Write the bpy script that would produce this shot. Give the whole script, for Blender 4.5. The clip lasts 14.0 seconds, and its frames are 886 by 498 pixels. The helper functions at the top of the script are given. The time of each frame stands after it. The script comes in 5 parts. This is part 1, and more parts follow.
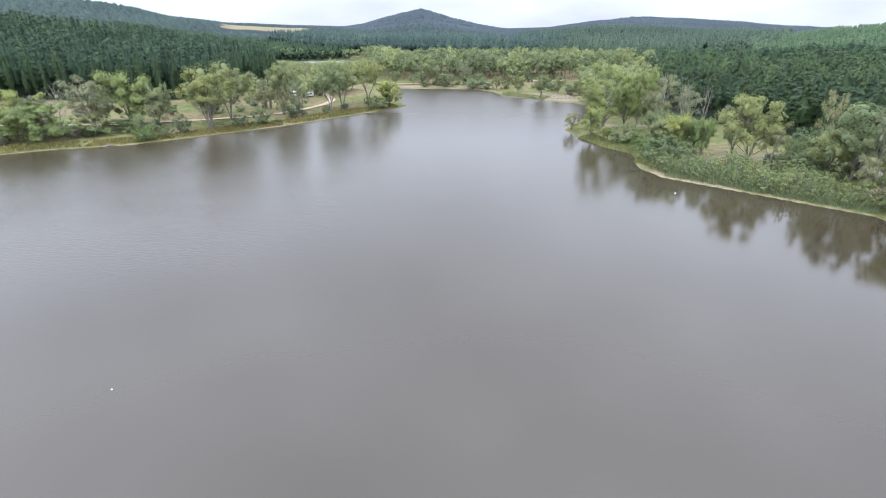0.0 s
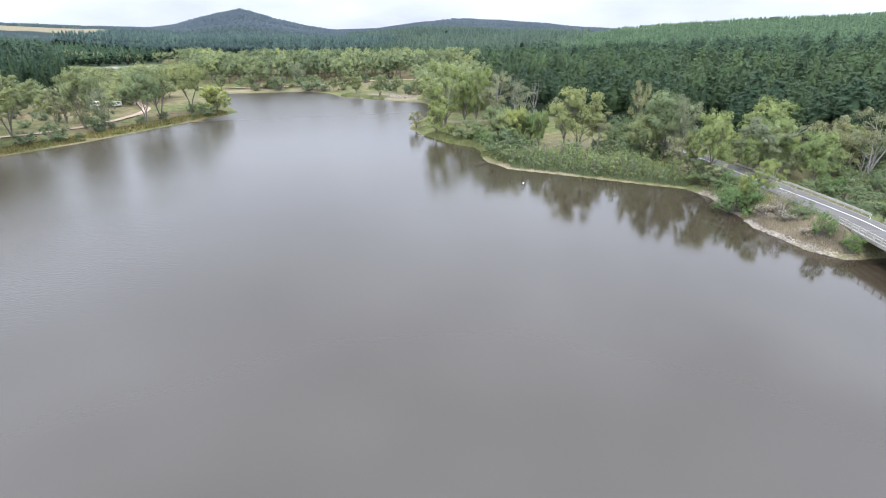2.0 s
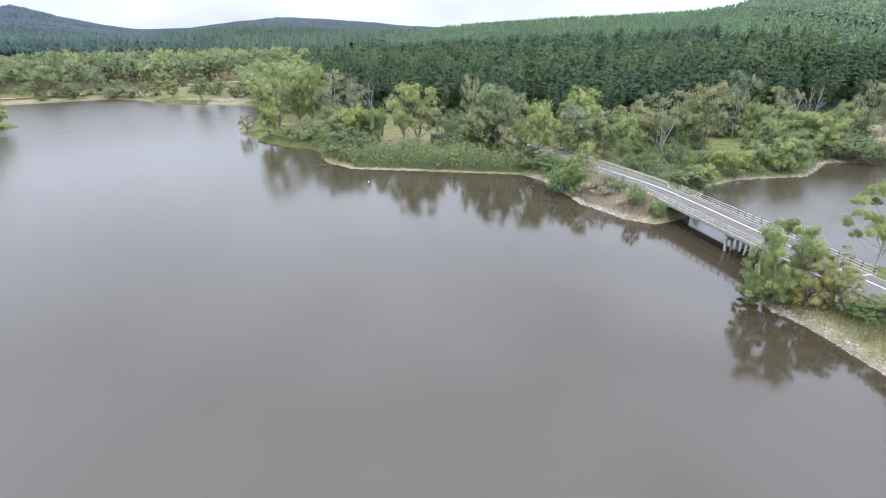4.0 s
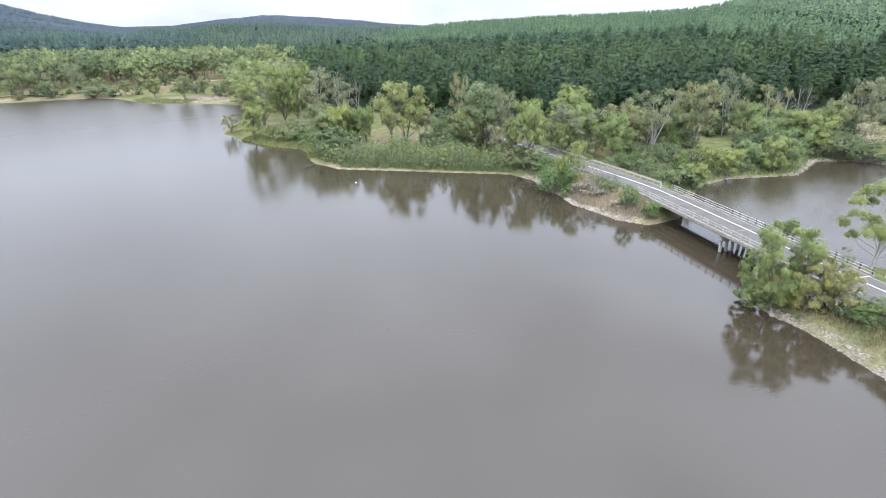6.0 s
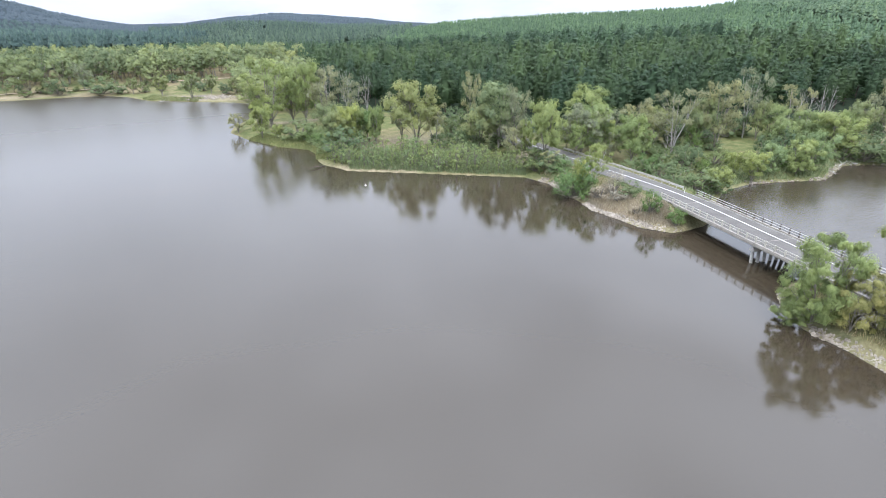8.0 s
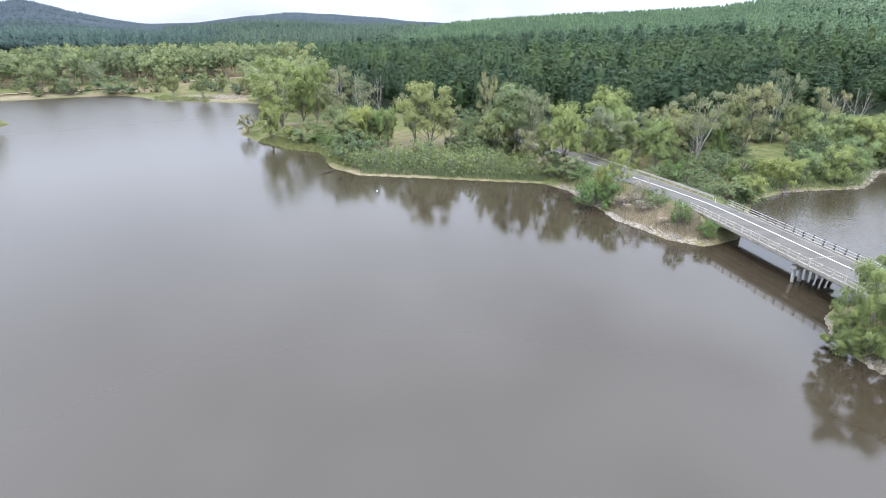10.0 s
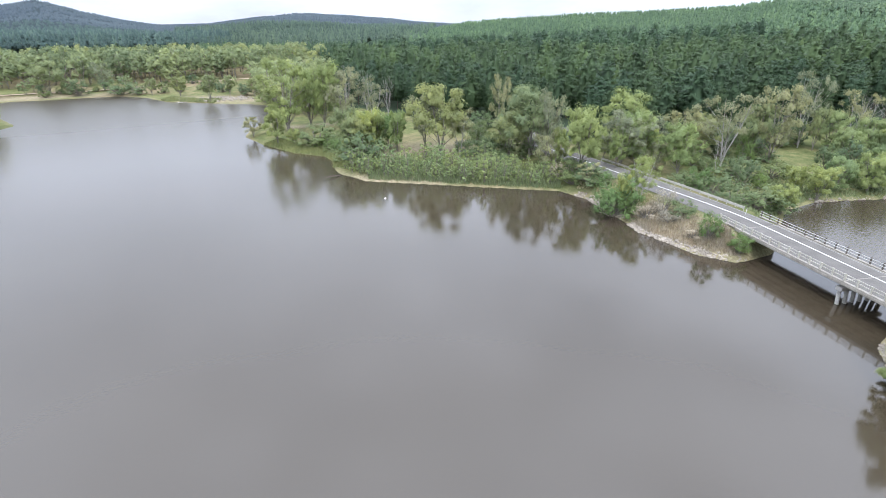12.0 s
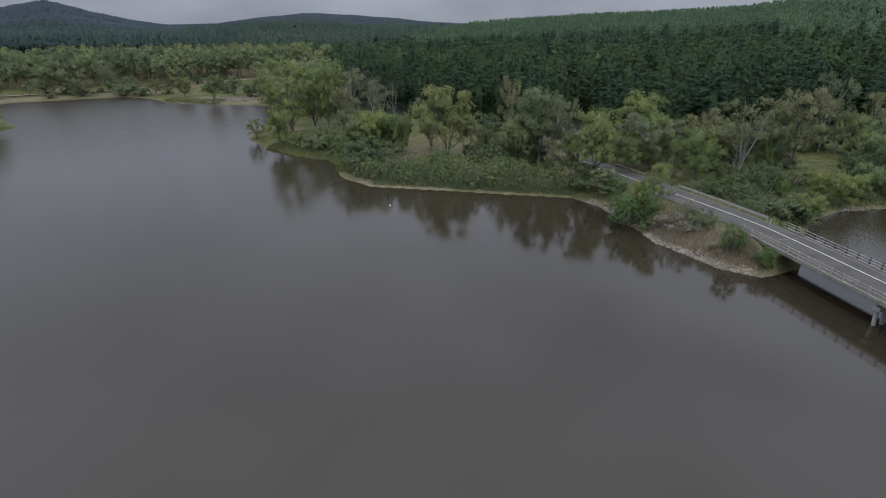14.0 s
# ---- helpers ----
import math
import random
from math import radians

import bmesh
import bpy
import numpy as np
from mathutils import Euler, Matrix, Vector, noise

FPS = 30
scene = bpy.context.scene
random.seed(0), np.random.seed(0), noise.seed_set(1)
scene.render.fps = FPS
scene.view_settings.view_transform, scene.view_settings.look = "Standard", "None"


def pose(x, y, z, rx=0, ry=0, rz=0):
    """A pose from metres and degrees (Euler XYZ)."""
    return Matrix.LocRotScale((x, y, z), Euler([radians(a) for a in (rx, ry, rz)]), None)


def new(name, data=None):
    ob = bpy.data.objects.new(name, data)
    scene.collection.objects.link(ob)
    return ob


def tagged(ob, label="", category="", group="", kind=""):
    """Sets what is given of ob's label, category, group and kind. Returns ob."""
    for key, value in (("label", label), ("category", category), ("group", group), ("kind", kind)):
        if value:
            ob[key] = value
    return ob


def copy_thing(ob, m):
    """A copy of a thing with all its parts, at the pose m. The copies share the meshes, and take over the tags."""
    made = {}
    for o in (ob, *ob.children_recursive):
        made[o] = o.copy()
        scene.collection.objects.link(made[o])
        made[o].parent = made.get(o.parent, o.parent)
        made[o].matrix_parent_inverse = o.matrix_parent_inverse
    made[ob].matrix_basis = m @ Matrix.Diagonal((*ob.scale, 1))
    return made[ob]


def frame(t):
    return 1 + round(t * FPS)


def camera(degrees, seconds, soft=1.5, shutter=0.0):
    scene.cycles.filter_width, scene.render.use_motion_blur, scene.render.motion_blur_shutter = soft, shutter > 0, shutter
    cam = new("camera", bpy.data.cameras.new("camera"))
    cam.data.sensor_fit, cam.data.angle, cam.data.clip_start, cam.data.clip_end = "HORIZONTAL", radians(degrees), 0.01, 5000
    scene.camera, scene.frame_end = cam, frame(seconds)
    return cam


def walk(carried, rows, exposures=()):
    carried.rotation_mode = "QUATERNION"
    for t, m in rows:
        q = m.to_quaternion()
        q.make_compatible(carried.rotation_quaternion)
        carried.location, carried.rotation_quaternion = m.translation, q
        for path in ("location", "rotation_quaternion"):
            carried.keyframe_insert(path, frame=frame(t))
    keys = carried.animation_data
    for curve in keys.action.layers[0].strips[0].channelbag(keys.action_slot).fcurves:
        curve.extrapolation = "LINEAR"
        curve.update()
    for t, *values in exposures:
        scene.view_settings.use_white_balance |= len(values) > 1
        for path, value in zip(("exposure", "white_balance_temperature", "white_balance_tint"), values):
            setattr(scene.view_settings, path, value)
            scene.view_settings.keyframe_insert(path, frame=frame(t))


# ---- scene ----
cam = camera(81.7, 14.0, soft=0.9)
# seconds, place, yaw, pitch, lean of the flying camera
PATH = [
    (0, 0.00, 0.00, 36.00, -0.33, -23.19, 0.10),
    (0.5, -0.47, 1.77, 36.06, -0.29, -23.15, 0.08),
    (1, -0.77, 3.18, 36.00, -0.29, -23.15, 0.11),
    (1.5, -0.94, 4.26, 35.70, -6.60, -23.12, 0.01),
    (2, -1.13, 5.38, 35.12, -17.89, -23.05, 0.02),
    (2.5, -1.34, 6.31, 34.68, -23.92, -23.00, -0.03),
    (3, -1.14, 6.63, 34.55, -24.16, -23.03, -0.04),
    (3.5, -0.43, 6.76, 34.50, -28.74, -23.07, -0.15),
    (4, 0.27, 7.35, 34.34, -35.36, -23.13, -0.20),
    (4.2, 0.38, 7.54, 34.32, -36.11, -23.13, -0.20),
    (6.5, 2.09, 10.44, 33.98, -36.69, -23.29, -0.09),
    (7, 2.41, 11.52, 33.93, -36.46, -23.34, -0.08),
    (7.5, 2.80, 12.73, 33.95, -36.19, -23.41, -0.02),
    (8, 3.27, 13.93, 33.94, -35.92, -23.48, 0.01),
    (10.5, 6.61, 20.10, 33.72, -34.31, -23.49, 0.06),
    (11, 7.37, 21.37, 33.64, -34.02, -23.49, 0.05),
    (11.5, 8.12, 22.69, 33.64, -33.79, -23.50, 0.04),
    (12, 8.79, 23.98, 33.62, -33.60, -23.46, 0.02),
    (12.5, 9.46, 25.15, 33.67, -33.44, -23.50, 0.04),
    (13, 10.13, 26.26, 33.72, -33.24, -23.47, 0.02),
    (13.5, 10.69, 27.27, 33.80, -33.11, -23.46, 0.04),
    (14, 11.15, 27.87, 33.66, -32.88, -23.46, 0.01),
]
EXPOSURES = [(0, -0.1), (3.5, -0.09), (6.5, 0.0), (13.0, 0.0), (13.5, -0.6), (14.0, -1.72)]
walk(cam, [(t, pose(x, y, z, 90 + pitch, 0, yaw) @ pose(0, 0, 0, 0, 0, roll)) for t, x, y, z, yaw, pitch, roll in PATH], EXPOSURES)

# ---- sky and sun: bright overcast, thin grey cloud ----
SUN_HEIGHT, SUN_TURN = radians(58), radians(215)
world = bpy.data.worlds.new("overcast_sky")
scene.world = world
world.use_nodes = True
wt = world.node_tree
wt.nodes.clear()
w_out = wt.nodes.new("ShaderNodeOutputWorld")
w_bg = wt.nodes.new("ShaderNodeBackground")
w_sky = wt.nodes.new("ShaderNodeTexSky")
w_sky.sky_type, w_sky.sun_disc = "NISHITA", False
w_sky.sun_elevation, w_sky.sun_rotation = SUN_HEIGHT, SUN_TURN
w_co = wt.nodes.new("ShaderNodeTexCoord")
w_sep = wt.nodes.new("ShaderNodeSeparateXYZ")
wt.links.new(w_co.outputs["Generated"], w_sep.inputs[0])
w_map = wt.nodes.new("ShaderNodeMapping")
w_map.inputs["Scale"].default_value = (1.0, 1.0, 3.2)
wt.links.new(w_co.outputs["Generated"], w_map.inputs[0])
w_noise = wt.nodes.new("ShaderNodeTexNoise")
w_noise.inputs["Scale"].default_value, w_noise.inputs["Detail"].default_value = 2.6, 6.0
w_noise.inputs["Roughness"].default_value = 0.55
wt.links.new(w_map.outputs[0], w_noise.inputs["Vector"])
w_ramp = wt.nodes.new("ShaderNodeValToRGB")
w_ramp.color_ramp.elements[0].position, w_ramp.color_ramp.elements[0].color = 0.32, (7.5, 8.3, 10.1, 1)
w_ramp.color_ramp.elements[1].position, w_ramp.color_ramp.elements[1].color = 0.62, (10.9, 11.9, 14.2, 1)
wt.links.new(w_noise.outputs[0], w_ramp.inputs[0])
w_lift = wt.nodes.new("ShaderNodeMapRange")
w_lift.inputs["From Min"].default_value, w_lift.inputs["From Max"].default_value = 0.0, 1.0
w_lift.inputs["To Min"].default_value, w_lift.inputs["To Max"].default_value = 1.0, 3.9
wt.links.new(w_sep.outputs["Z"], w_lift.inputs["Value"])
w_mul = wt.nodes.new("ShaderNodeVectorMath")
w_mul.operation = "MULTIPLY"
wt.links.new(w_ramp.outputs[0], w_mul.inputs[0])
wt.links.new(w_lift.outputs[0], w_mul.inputs[1])
w_mix = wt.nodes.new("ShaderNodeMix")
w_mix.data_type = "RGBA"
w_mix.inputs[0].default_value = 0.9
wt.links.new(w_sky.outputs[0], w_mix.inputs[6])
wt.links.new(w_mul.outputs[0], w_mix.inputs[7])
wt.links.new(w_mix.outputs[2], w_bg.inputs[0])
w_bg.inputs[1].default_value = 0.1
wt.links.new(w_bg.outputs[0], w_out.inputs[0])

sun = new("sun", bpy.data.lights.new("sun", "SUN"))
sun.data.energy, sun.data.angle, sun.data.color = 2.0, radians(14), (1.0, 0.97, 0.93)
sun.matrix_basis = pose(0, 0, 200, 90 - math.degrees(SUN_HEIGHT), 0, 180 - math.degrees(SUN_TURN))


# ---- materials ----
def node_mat(name, rough=0.8):
    m = bpy.data.materials.new(name)
    m.use_nodes = True
    nt = m.node_tree
    b = nt.nodes["Principled BSDF"]
    b.inputs["Roughness"].default_value = rough
    return m, nt, b


def ramp(nt, stops):
    r = nt.nodes.new("ShaderNodeValToRGB")
    while len(r.color_ramp.elements) < len(stops):
        r.color_ramp.elements.new(0.5)
    for e, (p, c) in zip(r.color_ramp.elements, stops):
        e.position, e.color = p, (*c, 1)
    return r


def noise_of(nt, scale, detail=4.0, rough=0.6, coords="Object"):
    co = nt.nodes.new("ShaderNodeTexCoord")
    n = nt.nodes.new("ShaderNodeTexNoise")
    n.inputs["Scale"].default_value, n.inputs["Detail"].default_value, n.inputs["Roughness"].default_value = scale, detail, rough
    nt.links.new(co.outputs[coords], n.inputs["Vector"])
    return n


def mixed(nt, fac, a, b, blend="MIX"):
    x = nt.nodes.new("ShaderNodeMix")
    x.data_type, x.blend_type = "RGBA", blend
    for sock, v in ((x.inputs[0], fac), (x.inputs[6], a), (x.inputs[7], b)):
        if isinstance(v, (int, float)):
            sock.default_value = v
        elif isinstance(v, tuple):
            sock.default_value = (*v, 1)
        else:
            nt.links.new(v, sock)
    return x.outputs[2]


def bumped(nt, b, height, strength, distance):
    k = nt.nodes.new("ShaderNodeBump")
    k.inputs["Strength"].default_value, k.inputs["Distance"].default_value = strength, distance
    nt.links.new(height, k.inputs["Height"])
    nt.links.new(k.outputs[0], b.inputs["Normal"])


def grainy(name, dark, light, scale=3.0, fine=30.0, rough=0.85, bump=0.3, depth=0.02, metal=0.0):
    """A surface with stains at one scale and grain at another."""
    m, nt, b = node_mat(name, rough)
    big, small = noise_of(nt, scale), noise_of(nt, fine, 3.0)
    base = ramp(nt, [(0.3, dark), (0.7, light)])
    nt.links.new(big.outputs[0], base.inputs[0])
    grain = ramp(nt, [(0.3, (0.72, 0.72, 0.72)), (0.7, (1.15, 1.15, 1.15))])
    nt.links.new(small.outputs[0], grain.inputs[0])
    nt.links.new(mixed(nt, 1.0, base.outputs[0], grain.outputs[0], "MULTIPLY"), b.inputs["Base Color"])
    b.inputs["Metallic"].default_value = metal
    bumped(nt, b, small.outputs[0], bump, depth)
    return m


def leafy(name, stops, glow=0.32, patch=0.25):
    """Foliage: each leaf spray its own tone, each plant a shift, patches in between; a share of the light shines through."""
    m, nt, b = node_mat(name, 0.62)
    b.inputs["Specular IOR Level"].default_value = 0.25
    geo, info = nt.nodes.new("ShaderNodeNewGeometry"), nt.nodes.new("ShaderNodeObjectInfo")
    tone = ramp(nt, stops)
    nt.links.new(geo.outputs["Random Per Island"], tone.inputs[0])
    n = noise_of(nt, patch, 3.0)
    shade = ramp(nt, [(0.32, (0.8, 0.83, 0.84)), (0.68, (1.16, 1.13, 1.05))])
    nt.links.new(n.outputs[0], shade.inputs[0])
    plant = ramp(nt, [(0.0, (0.82, 0.9, 0.95)), (0.5, (1.0, 1.0, 1.0)), (1.0, (1.12, 1.07, 0.9))])
    nt.links.new(info.outputs["Random"], plant.inputs[0])
    col = mixed(nt, 1.0, mixed(nt, 1.0, tone.outputs[0], shade.outputs[0], "MULTIPLY"), plant.outputs[0], "MULTIPLY")
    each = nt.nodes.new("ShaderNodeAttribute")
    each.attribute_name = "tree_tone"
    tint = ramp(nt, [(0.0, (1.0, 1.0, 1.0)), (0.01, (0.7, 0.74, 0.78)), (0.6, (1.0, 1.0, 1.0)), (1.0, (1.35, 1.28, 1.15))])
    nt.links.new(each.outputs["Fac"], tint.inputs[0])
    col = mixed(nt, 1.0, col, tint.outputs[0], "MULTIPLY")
    nt.links.new(col, b.inputs["Base Color"])
    tr = nt.nodes.new("ShaderNodeBsdfTranslucent")
    nt.links.new(col, tr.inputs[0])
    mx = nt.nodes.new("ShaderNodeMixShader")
    mx.inputs[0].default_value = glow
    nt.links.new(b.outputs[0], mx.inputs[1])
    nt.links.new(tr.outputs[0], mx.inputs[2])
    nt.links.new(mx.outputs[0], nt.nodes["Material Output"].inputs[0])
    return m


GUM_LEAF = leafy("gum_leaf", [(0.0, (0.19, 0.222, 0.1)), (0.5, (0.232, 0.268, 0.126)), (1.0, (0.282, 0.32, 0.162))])
LIME_LEAF = leafy("lime_leaf", [(0.0, (0.21, 0.25, 0.088)), (0.5, (0.256, 0.302, 0.112)), (1.0, (0.31, 0.355, 0.148))])
GOLDEN_LEAF = leafy("golden_leaf", [(0.0, (0.25, 0.25, 0.09)), (0.5, (0.31, 0.3, 0.115)), (1.0, (0.37, 0.345, 0.15))])
GREY_LEAF = leafy("grey_leaf", [(0.0, (0.195, 0.208, 0.122)), (0.5, (0.24, 0.255, 0.154)), (1.0, (0.292, 0.306, 0.192))])
FRESH_LEAF = leafy("fresh_leaf", [(0.0, (0.105, 0.16, 0.052)), (0.5, (0.138, 0.205, 0.068)), (1.0, (0.18, 0.255, 0.092))])
DARK_LEAF = leafy("dark_leaf", [(0.0, (0.08, 0.115, 0.055)), (0.5, (0.11, 0.15, 0.072)), (1.0, (0.145, 0.19, 0.095))])
DRY_LEAF = leafy("dry_leaf", [(0.0, (0.3, 0.25, 0.185)), (0.5, (0.4, 0.34, 0.265)), (1.0, (0.5, 0.44, 0.35))])
PINE_LEAF = leafy("pine_needles", [(0.0, (0.052, 0.09, 0.045)), (0.5, (0.062, 0.105, 0.053)), (1.0, (0.075, 0.123, 0.063))], 0.22, 0.06)
DARK_PINE_LEAF = leafy("dark_pine_needles", [(0.0, (0.05, 0.09, 0.052)), (0.5, (0.06, 0.105, 0.06)), (1.0, (0.072, 0.122, 0.07))], 0.2, 0.06)
YOUNG_PINE_LEAF = leafy("young_pine_needles", [(0.0, (0.076, 0.132, 0.074)), (0.5, (0.087, 0.147, 0.083)), (1.0, (0.1, 0.164, 0.095))], 0.15, 0.02)
# distant pines: needle green shifted towards blue in place of air haze
HAZED_PINE_LEAF = leafy("hazed_pine_needles", [(0.0, (0.054, 0.09, 0.078)), (0.5, (0.064, 0.104, 0.089)), (1.0, (0.076, 0.118, 0.1))], 0.15, 0.02)
HIGH_LEAF = leafy("hilltop_leaf", [(0.0, (0.112, 0.175, 0.103)), (0.5, (0.126, 0.192, 0.114)), (1.0, (0.143, 0.212, 0.127))], 0.2, 0.02)
# far hill leaves: distance haze painted in as a bluer base colour
HAZED_HILL_LEAF = leafy("hazed_hill_leaf", [(0.0, (0.055, 0.076, 0.094)), (0.5, (0.06, 0.083, 0.102)), (1.0, (0.067, 0.091, 0.11))], 0.2, 0.004)
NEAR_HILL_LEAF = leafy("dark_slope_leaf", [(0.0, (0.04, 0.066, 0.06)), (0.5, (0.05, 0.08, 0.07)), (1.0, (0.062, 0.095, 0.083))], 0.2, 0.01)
BUSH_LEAF = leafy("shrub_leaf", [(0.0, (0.115, 0.155, 0.07)), (0.5, (0.15, 0.195, 0.09)), (1.0, (0.19, 0.235, 0.118))])
SAGE_LEAF = leafy("sage_leaf", [(0.0, (0.185, 0.24, 0.102)), (0.5, (0.235, 0.295, 0.13)), (1.0, (0.29, 0.345, 0.165))])
REED = leafy("reed_blade", [(0.0, (0.19, 0.225, 0.105)), (0.5, (0.24, 0.275, 0.14)), (1.0, (0.31, 0.325, 0.19))])
GRASS = leafy("grass_blade", [(0.0, (0.13, 0.14, 0.05)), (0.5, (0.22, 0.2, 0.085)), (1.0, (0.36, 0.3, 0.15))])
STRAW = leafy("straw_blade", [(0.0, (0.36, 0.3, 0.18)), (0.5, (0.47, 0.4, 0.26)), (1.0, (0.6, 0.52, 0.36))])
BARK = grainy("gum_bark", (0.13, 0.115, 0.095), (0.3, 0.275, 0.24), 1.2, 9.0, 0.85, 0.5)
PALE_WOOD = grainy("dead_pale_wood", (0.33, 0.31, 0.29), (0.55, 0.52, 0.49), 1.5, 10.0)
DEAD_WOOD = grainy("bleached_dead_wood", (0.24, 0.225, 0.21), (0.44, 0.415, 0.39), 1.5, 10.0)
PINE_BARK = grainy("pine_bark", (0.06, 0.045, 0.035), (0.13, 0.1, 0.08), 1.2, 9.0)
ASPHALT = grainy("grey_asphalt", (0.112, 0.105, 0.097), (0.158, 0.149, 0.138), 0.35, 14.0, 0.9, 0.15, 0.01)
ASPHALT.node_tree.nodes["Principled BSDF"].inputs["Specular IOR Level"].default_value = 0.2
RAIL_CONCRETE = grainy("pale_rail_concrete", (0.36, 0.34, 0.29), (0.52, 0.5, 0.44), 0.8, 9.0, 0.8, 0.15, 0.006)
CONCRETE = grainy("weathered_concrete", (0.22, 0.2, 0.17), (0.37, 0.345, 0.3), 0.6, 9.0, 0.85, 0.2, 0.01)
PILE_CONCRETE = grainy("pale_concrete", (0.3, 0.29, 0.27), (0.46, 0.44, 0.41), 0.8, 9.0, 0.8, 0.2, 0.01)
LINE_PAINT = grainy("white_road_paint", (0.62, 0.62, 0.6), (0.8, 0.8, 0.79), 0.6, 12.0, 0.7, 0.1, 0.003)
DARK_TIMBER = grainy("dark_timber", (0.06, 0.05, 0.042), (0.12, 0.1, 0.085), 1.5, 12.0)
CREAM_PAINT = grainy("cream_barrier_paint", (0.36, 0.345, 0.31), (0.5, 0.48, 0.43), 0.8, 9.0, 0.7, 0.1, 0.005)
STONE = grainy("pale_rubble_stone", (0.17, 0.145, 0.115), (0.4, 0.355, 0.295), 0.8, 8.0)
DIRT = grainy("dirt_track", (0.33, 0.24, 0.17), (0.46, 0.36, 0.27), 0.12, 2.0, 0.95, 0.2, 0.03)
STEEL = grainy("galvanised_steel", (0.4, 0.4, 0.39), (0.58, 0.58, 0.56), 0.6, 20.0, 0.5, 0.05, 0.004, 0.2)
WHITE_PAINT = grainy("white_enamel", (0.7, 0.7, 0.69), (0.82, 0.82, 0.81), 1.0, 14.0, 0.4, 0.03, 0.004)

# ground: dry grass, green grass, bare sand, forest litter, paddock, by the land's cover; haze tint far off
GROUND, nt, b = node_mat("lake_country_ground", 0.95)
b.inputs["Specular IOR Level"].default_value = 0.08
att = nt.nodes.new("ShaderNodeAttribute")
att.attribute_name = "cover"
sep = nt.nodes.new("ShaderNodeSeparateColor")
nt.links.new(att.outputs["Color"], sep.inputs[0])
n_big, n_mid, n_fine = noise_of(nt, 0.035), noise_of(nt, 0.3), noise_of(nt, 2.2, 5.0)
dry = ramp(nt, [(0.3, (0.14, 0.112, 0.064)), (0.7, (0.25, 0.2, 0.12))])
nt.links.new(n_mid.outputs[0], dry.inputs[0])
green = ramp(nt, [(0.3, (0.075, 0.095, 0.036)), (0.5, (0.125, 0.138, 0.056)), (0.7, (0.2, 0.185, 0.088))])
nt.links.new(n_mid.outputs[0], green.inputs[0])
pick = ramp(nt, [(0.42, (0, 0, 0)), (0.6, (1, 1, 1))])
nt.links.new(n_big.outputs[0], pick.inputs[0])
lush = nt.nodes.new("ShaderNodeMath")
lush.operation, lush.use_clamp = "ADD", True
nt.links.new(pick.outputs[0], lush.inputs[0])
nt.links.new(sep.outputs["Green"], lush.inputs[1])
col = mixed(nt, lush.outputs[0], dry.outputs[0], green.outputs[0])
sand = ramp(nt, [(0.3, (0.22, 0.18, 0.12)), (0.7, (0.37, 0.31, 0.22))])
nt.links.new(n_fine.outputs[0], sand.inputs[0])
col = mixed(nt, sep.outputs["Red"], col, sand.outputs[0])
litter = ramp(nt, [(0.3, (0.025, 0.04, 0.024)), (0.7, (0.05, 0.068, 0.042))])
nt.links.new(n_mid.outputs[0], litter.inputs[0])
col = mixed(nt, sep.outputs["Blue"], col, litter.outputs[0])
# far ground turns blue-grey: haze painted into the base colour
haze_tint = ramp(nt, [(0.3, (0.028, 0.041, 0.048)), (0.7, (0.034, 0.049, 0.057))])
nt.links.new(n_big.outputs[0], haze_tint.inputs[0])
col = mixed(nt, att.outputs["Alpha"], col, haze_tint.outputs[0])
grain = ramp(nt, [(0.3, (0.75, 0.75, 0.75)), (0.7, (1.15, 1.15, 1.15))])
nt.links.new(n_fine.outputs[0], grain.inputs[0])
nt.links.new(mixed(nt, 1.0, col, grain.outputs[0], "MULTIPLY"), b.inputs["Base Color"])
bumped(nt, b, n_fine.outputs[0], 0.5, 0.15)

# water: murky brown; the wind ripples the western side and the channel, the rest is smooth with a fine unseen ripple
WATER, nt, b = node_mat("murky_lake_water", 0.17)
n1 = noise_of(nt, 0.02, 3.0)
murk_or_sky = ramp(nt, [(0.3, (0.041, 0.0322, 0.021)), (0.7, (0.048, 0.0378, 0.025))])
nt.links.new(n1.outputs[0], murk_or_sky.inputs[0])
nt.links.new(murk_or_sky.outputs[0], b.inputs["Base Color"])
b.inputs["IOR"].default_value = 1.6


def math_node(nt, kind, first, second, clamp=False):
    k = nt.nodes.new("ShaderNodeMath")
    k.operation, k.use_clamp = kind, clamp
    for sock, q in ((k.inputs[0], first), (k.inputs[1], second)):
        if isinstance(q, (int, float)):
            sock.default_value = q
        else:
            nt.links.new(q, sock)
    return k.outputs[0]


def eased(nt, value, low, high, start=0.0, end=1.0):
    k = nt.nodes.new("ShaderNodeMapRange")
    k.interpolation_type = "SMOOTHSTEP"
    for name, q in (("From Min", low), ("From Max", high), ("To Min", start), ("To Max", end)):
        k.inputs[name].default_value = q
    nt.links.new(value, k.inputs["Value"])
    return k.outputs[0]


co = nt.nodes.new("ShaderNodeTexCoord")
xyz = nt.nodes.new("ShaderNodeSeparateXYZ")
nt.links.new(co.outputs["Object"], xyz.inputs[0])
west = math_node(nt, "MULTIPLY", eased(nt, xyz.outputs["X"], 10.0, -70.0), eased(nt, xyz.outputs["Y"], 50.0, 110.0))
channel = eased(nt, math_node(nt, "ADD", xyz.outputs["X"], math_node(nt, "MULTIPLY", xyz.outputs["Y"], -0.4)), 72.0, 92.0)
windy = math_node(nt, "ADD", west, channel, True)
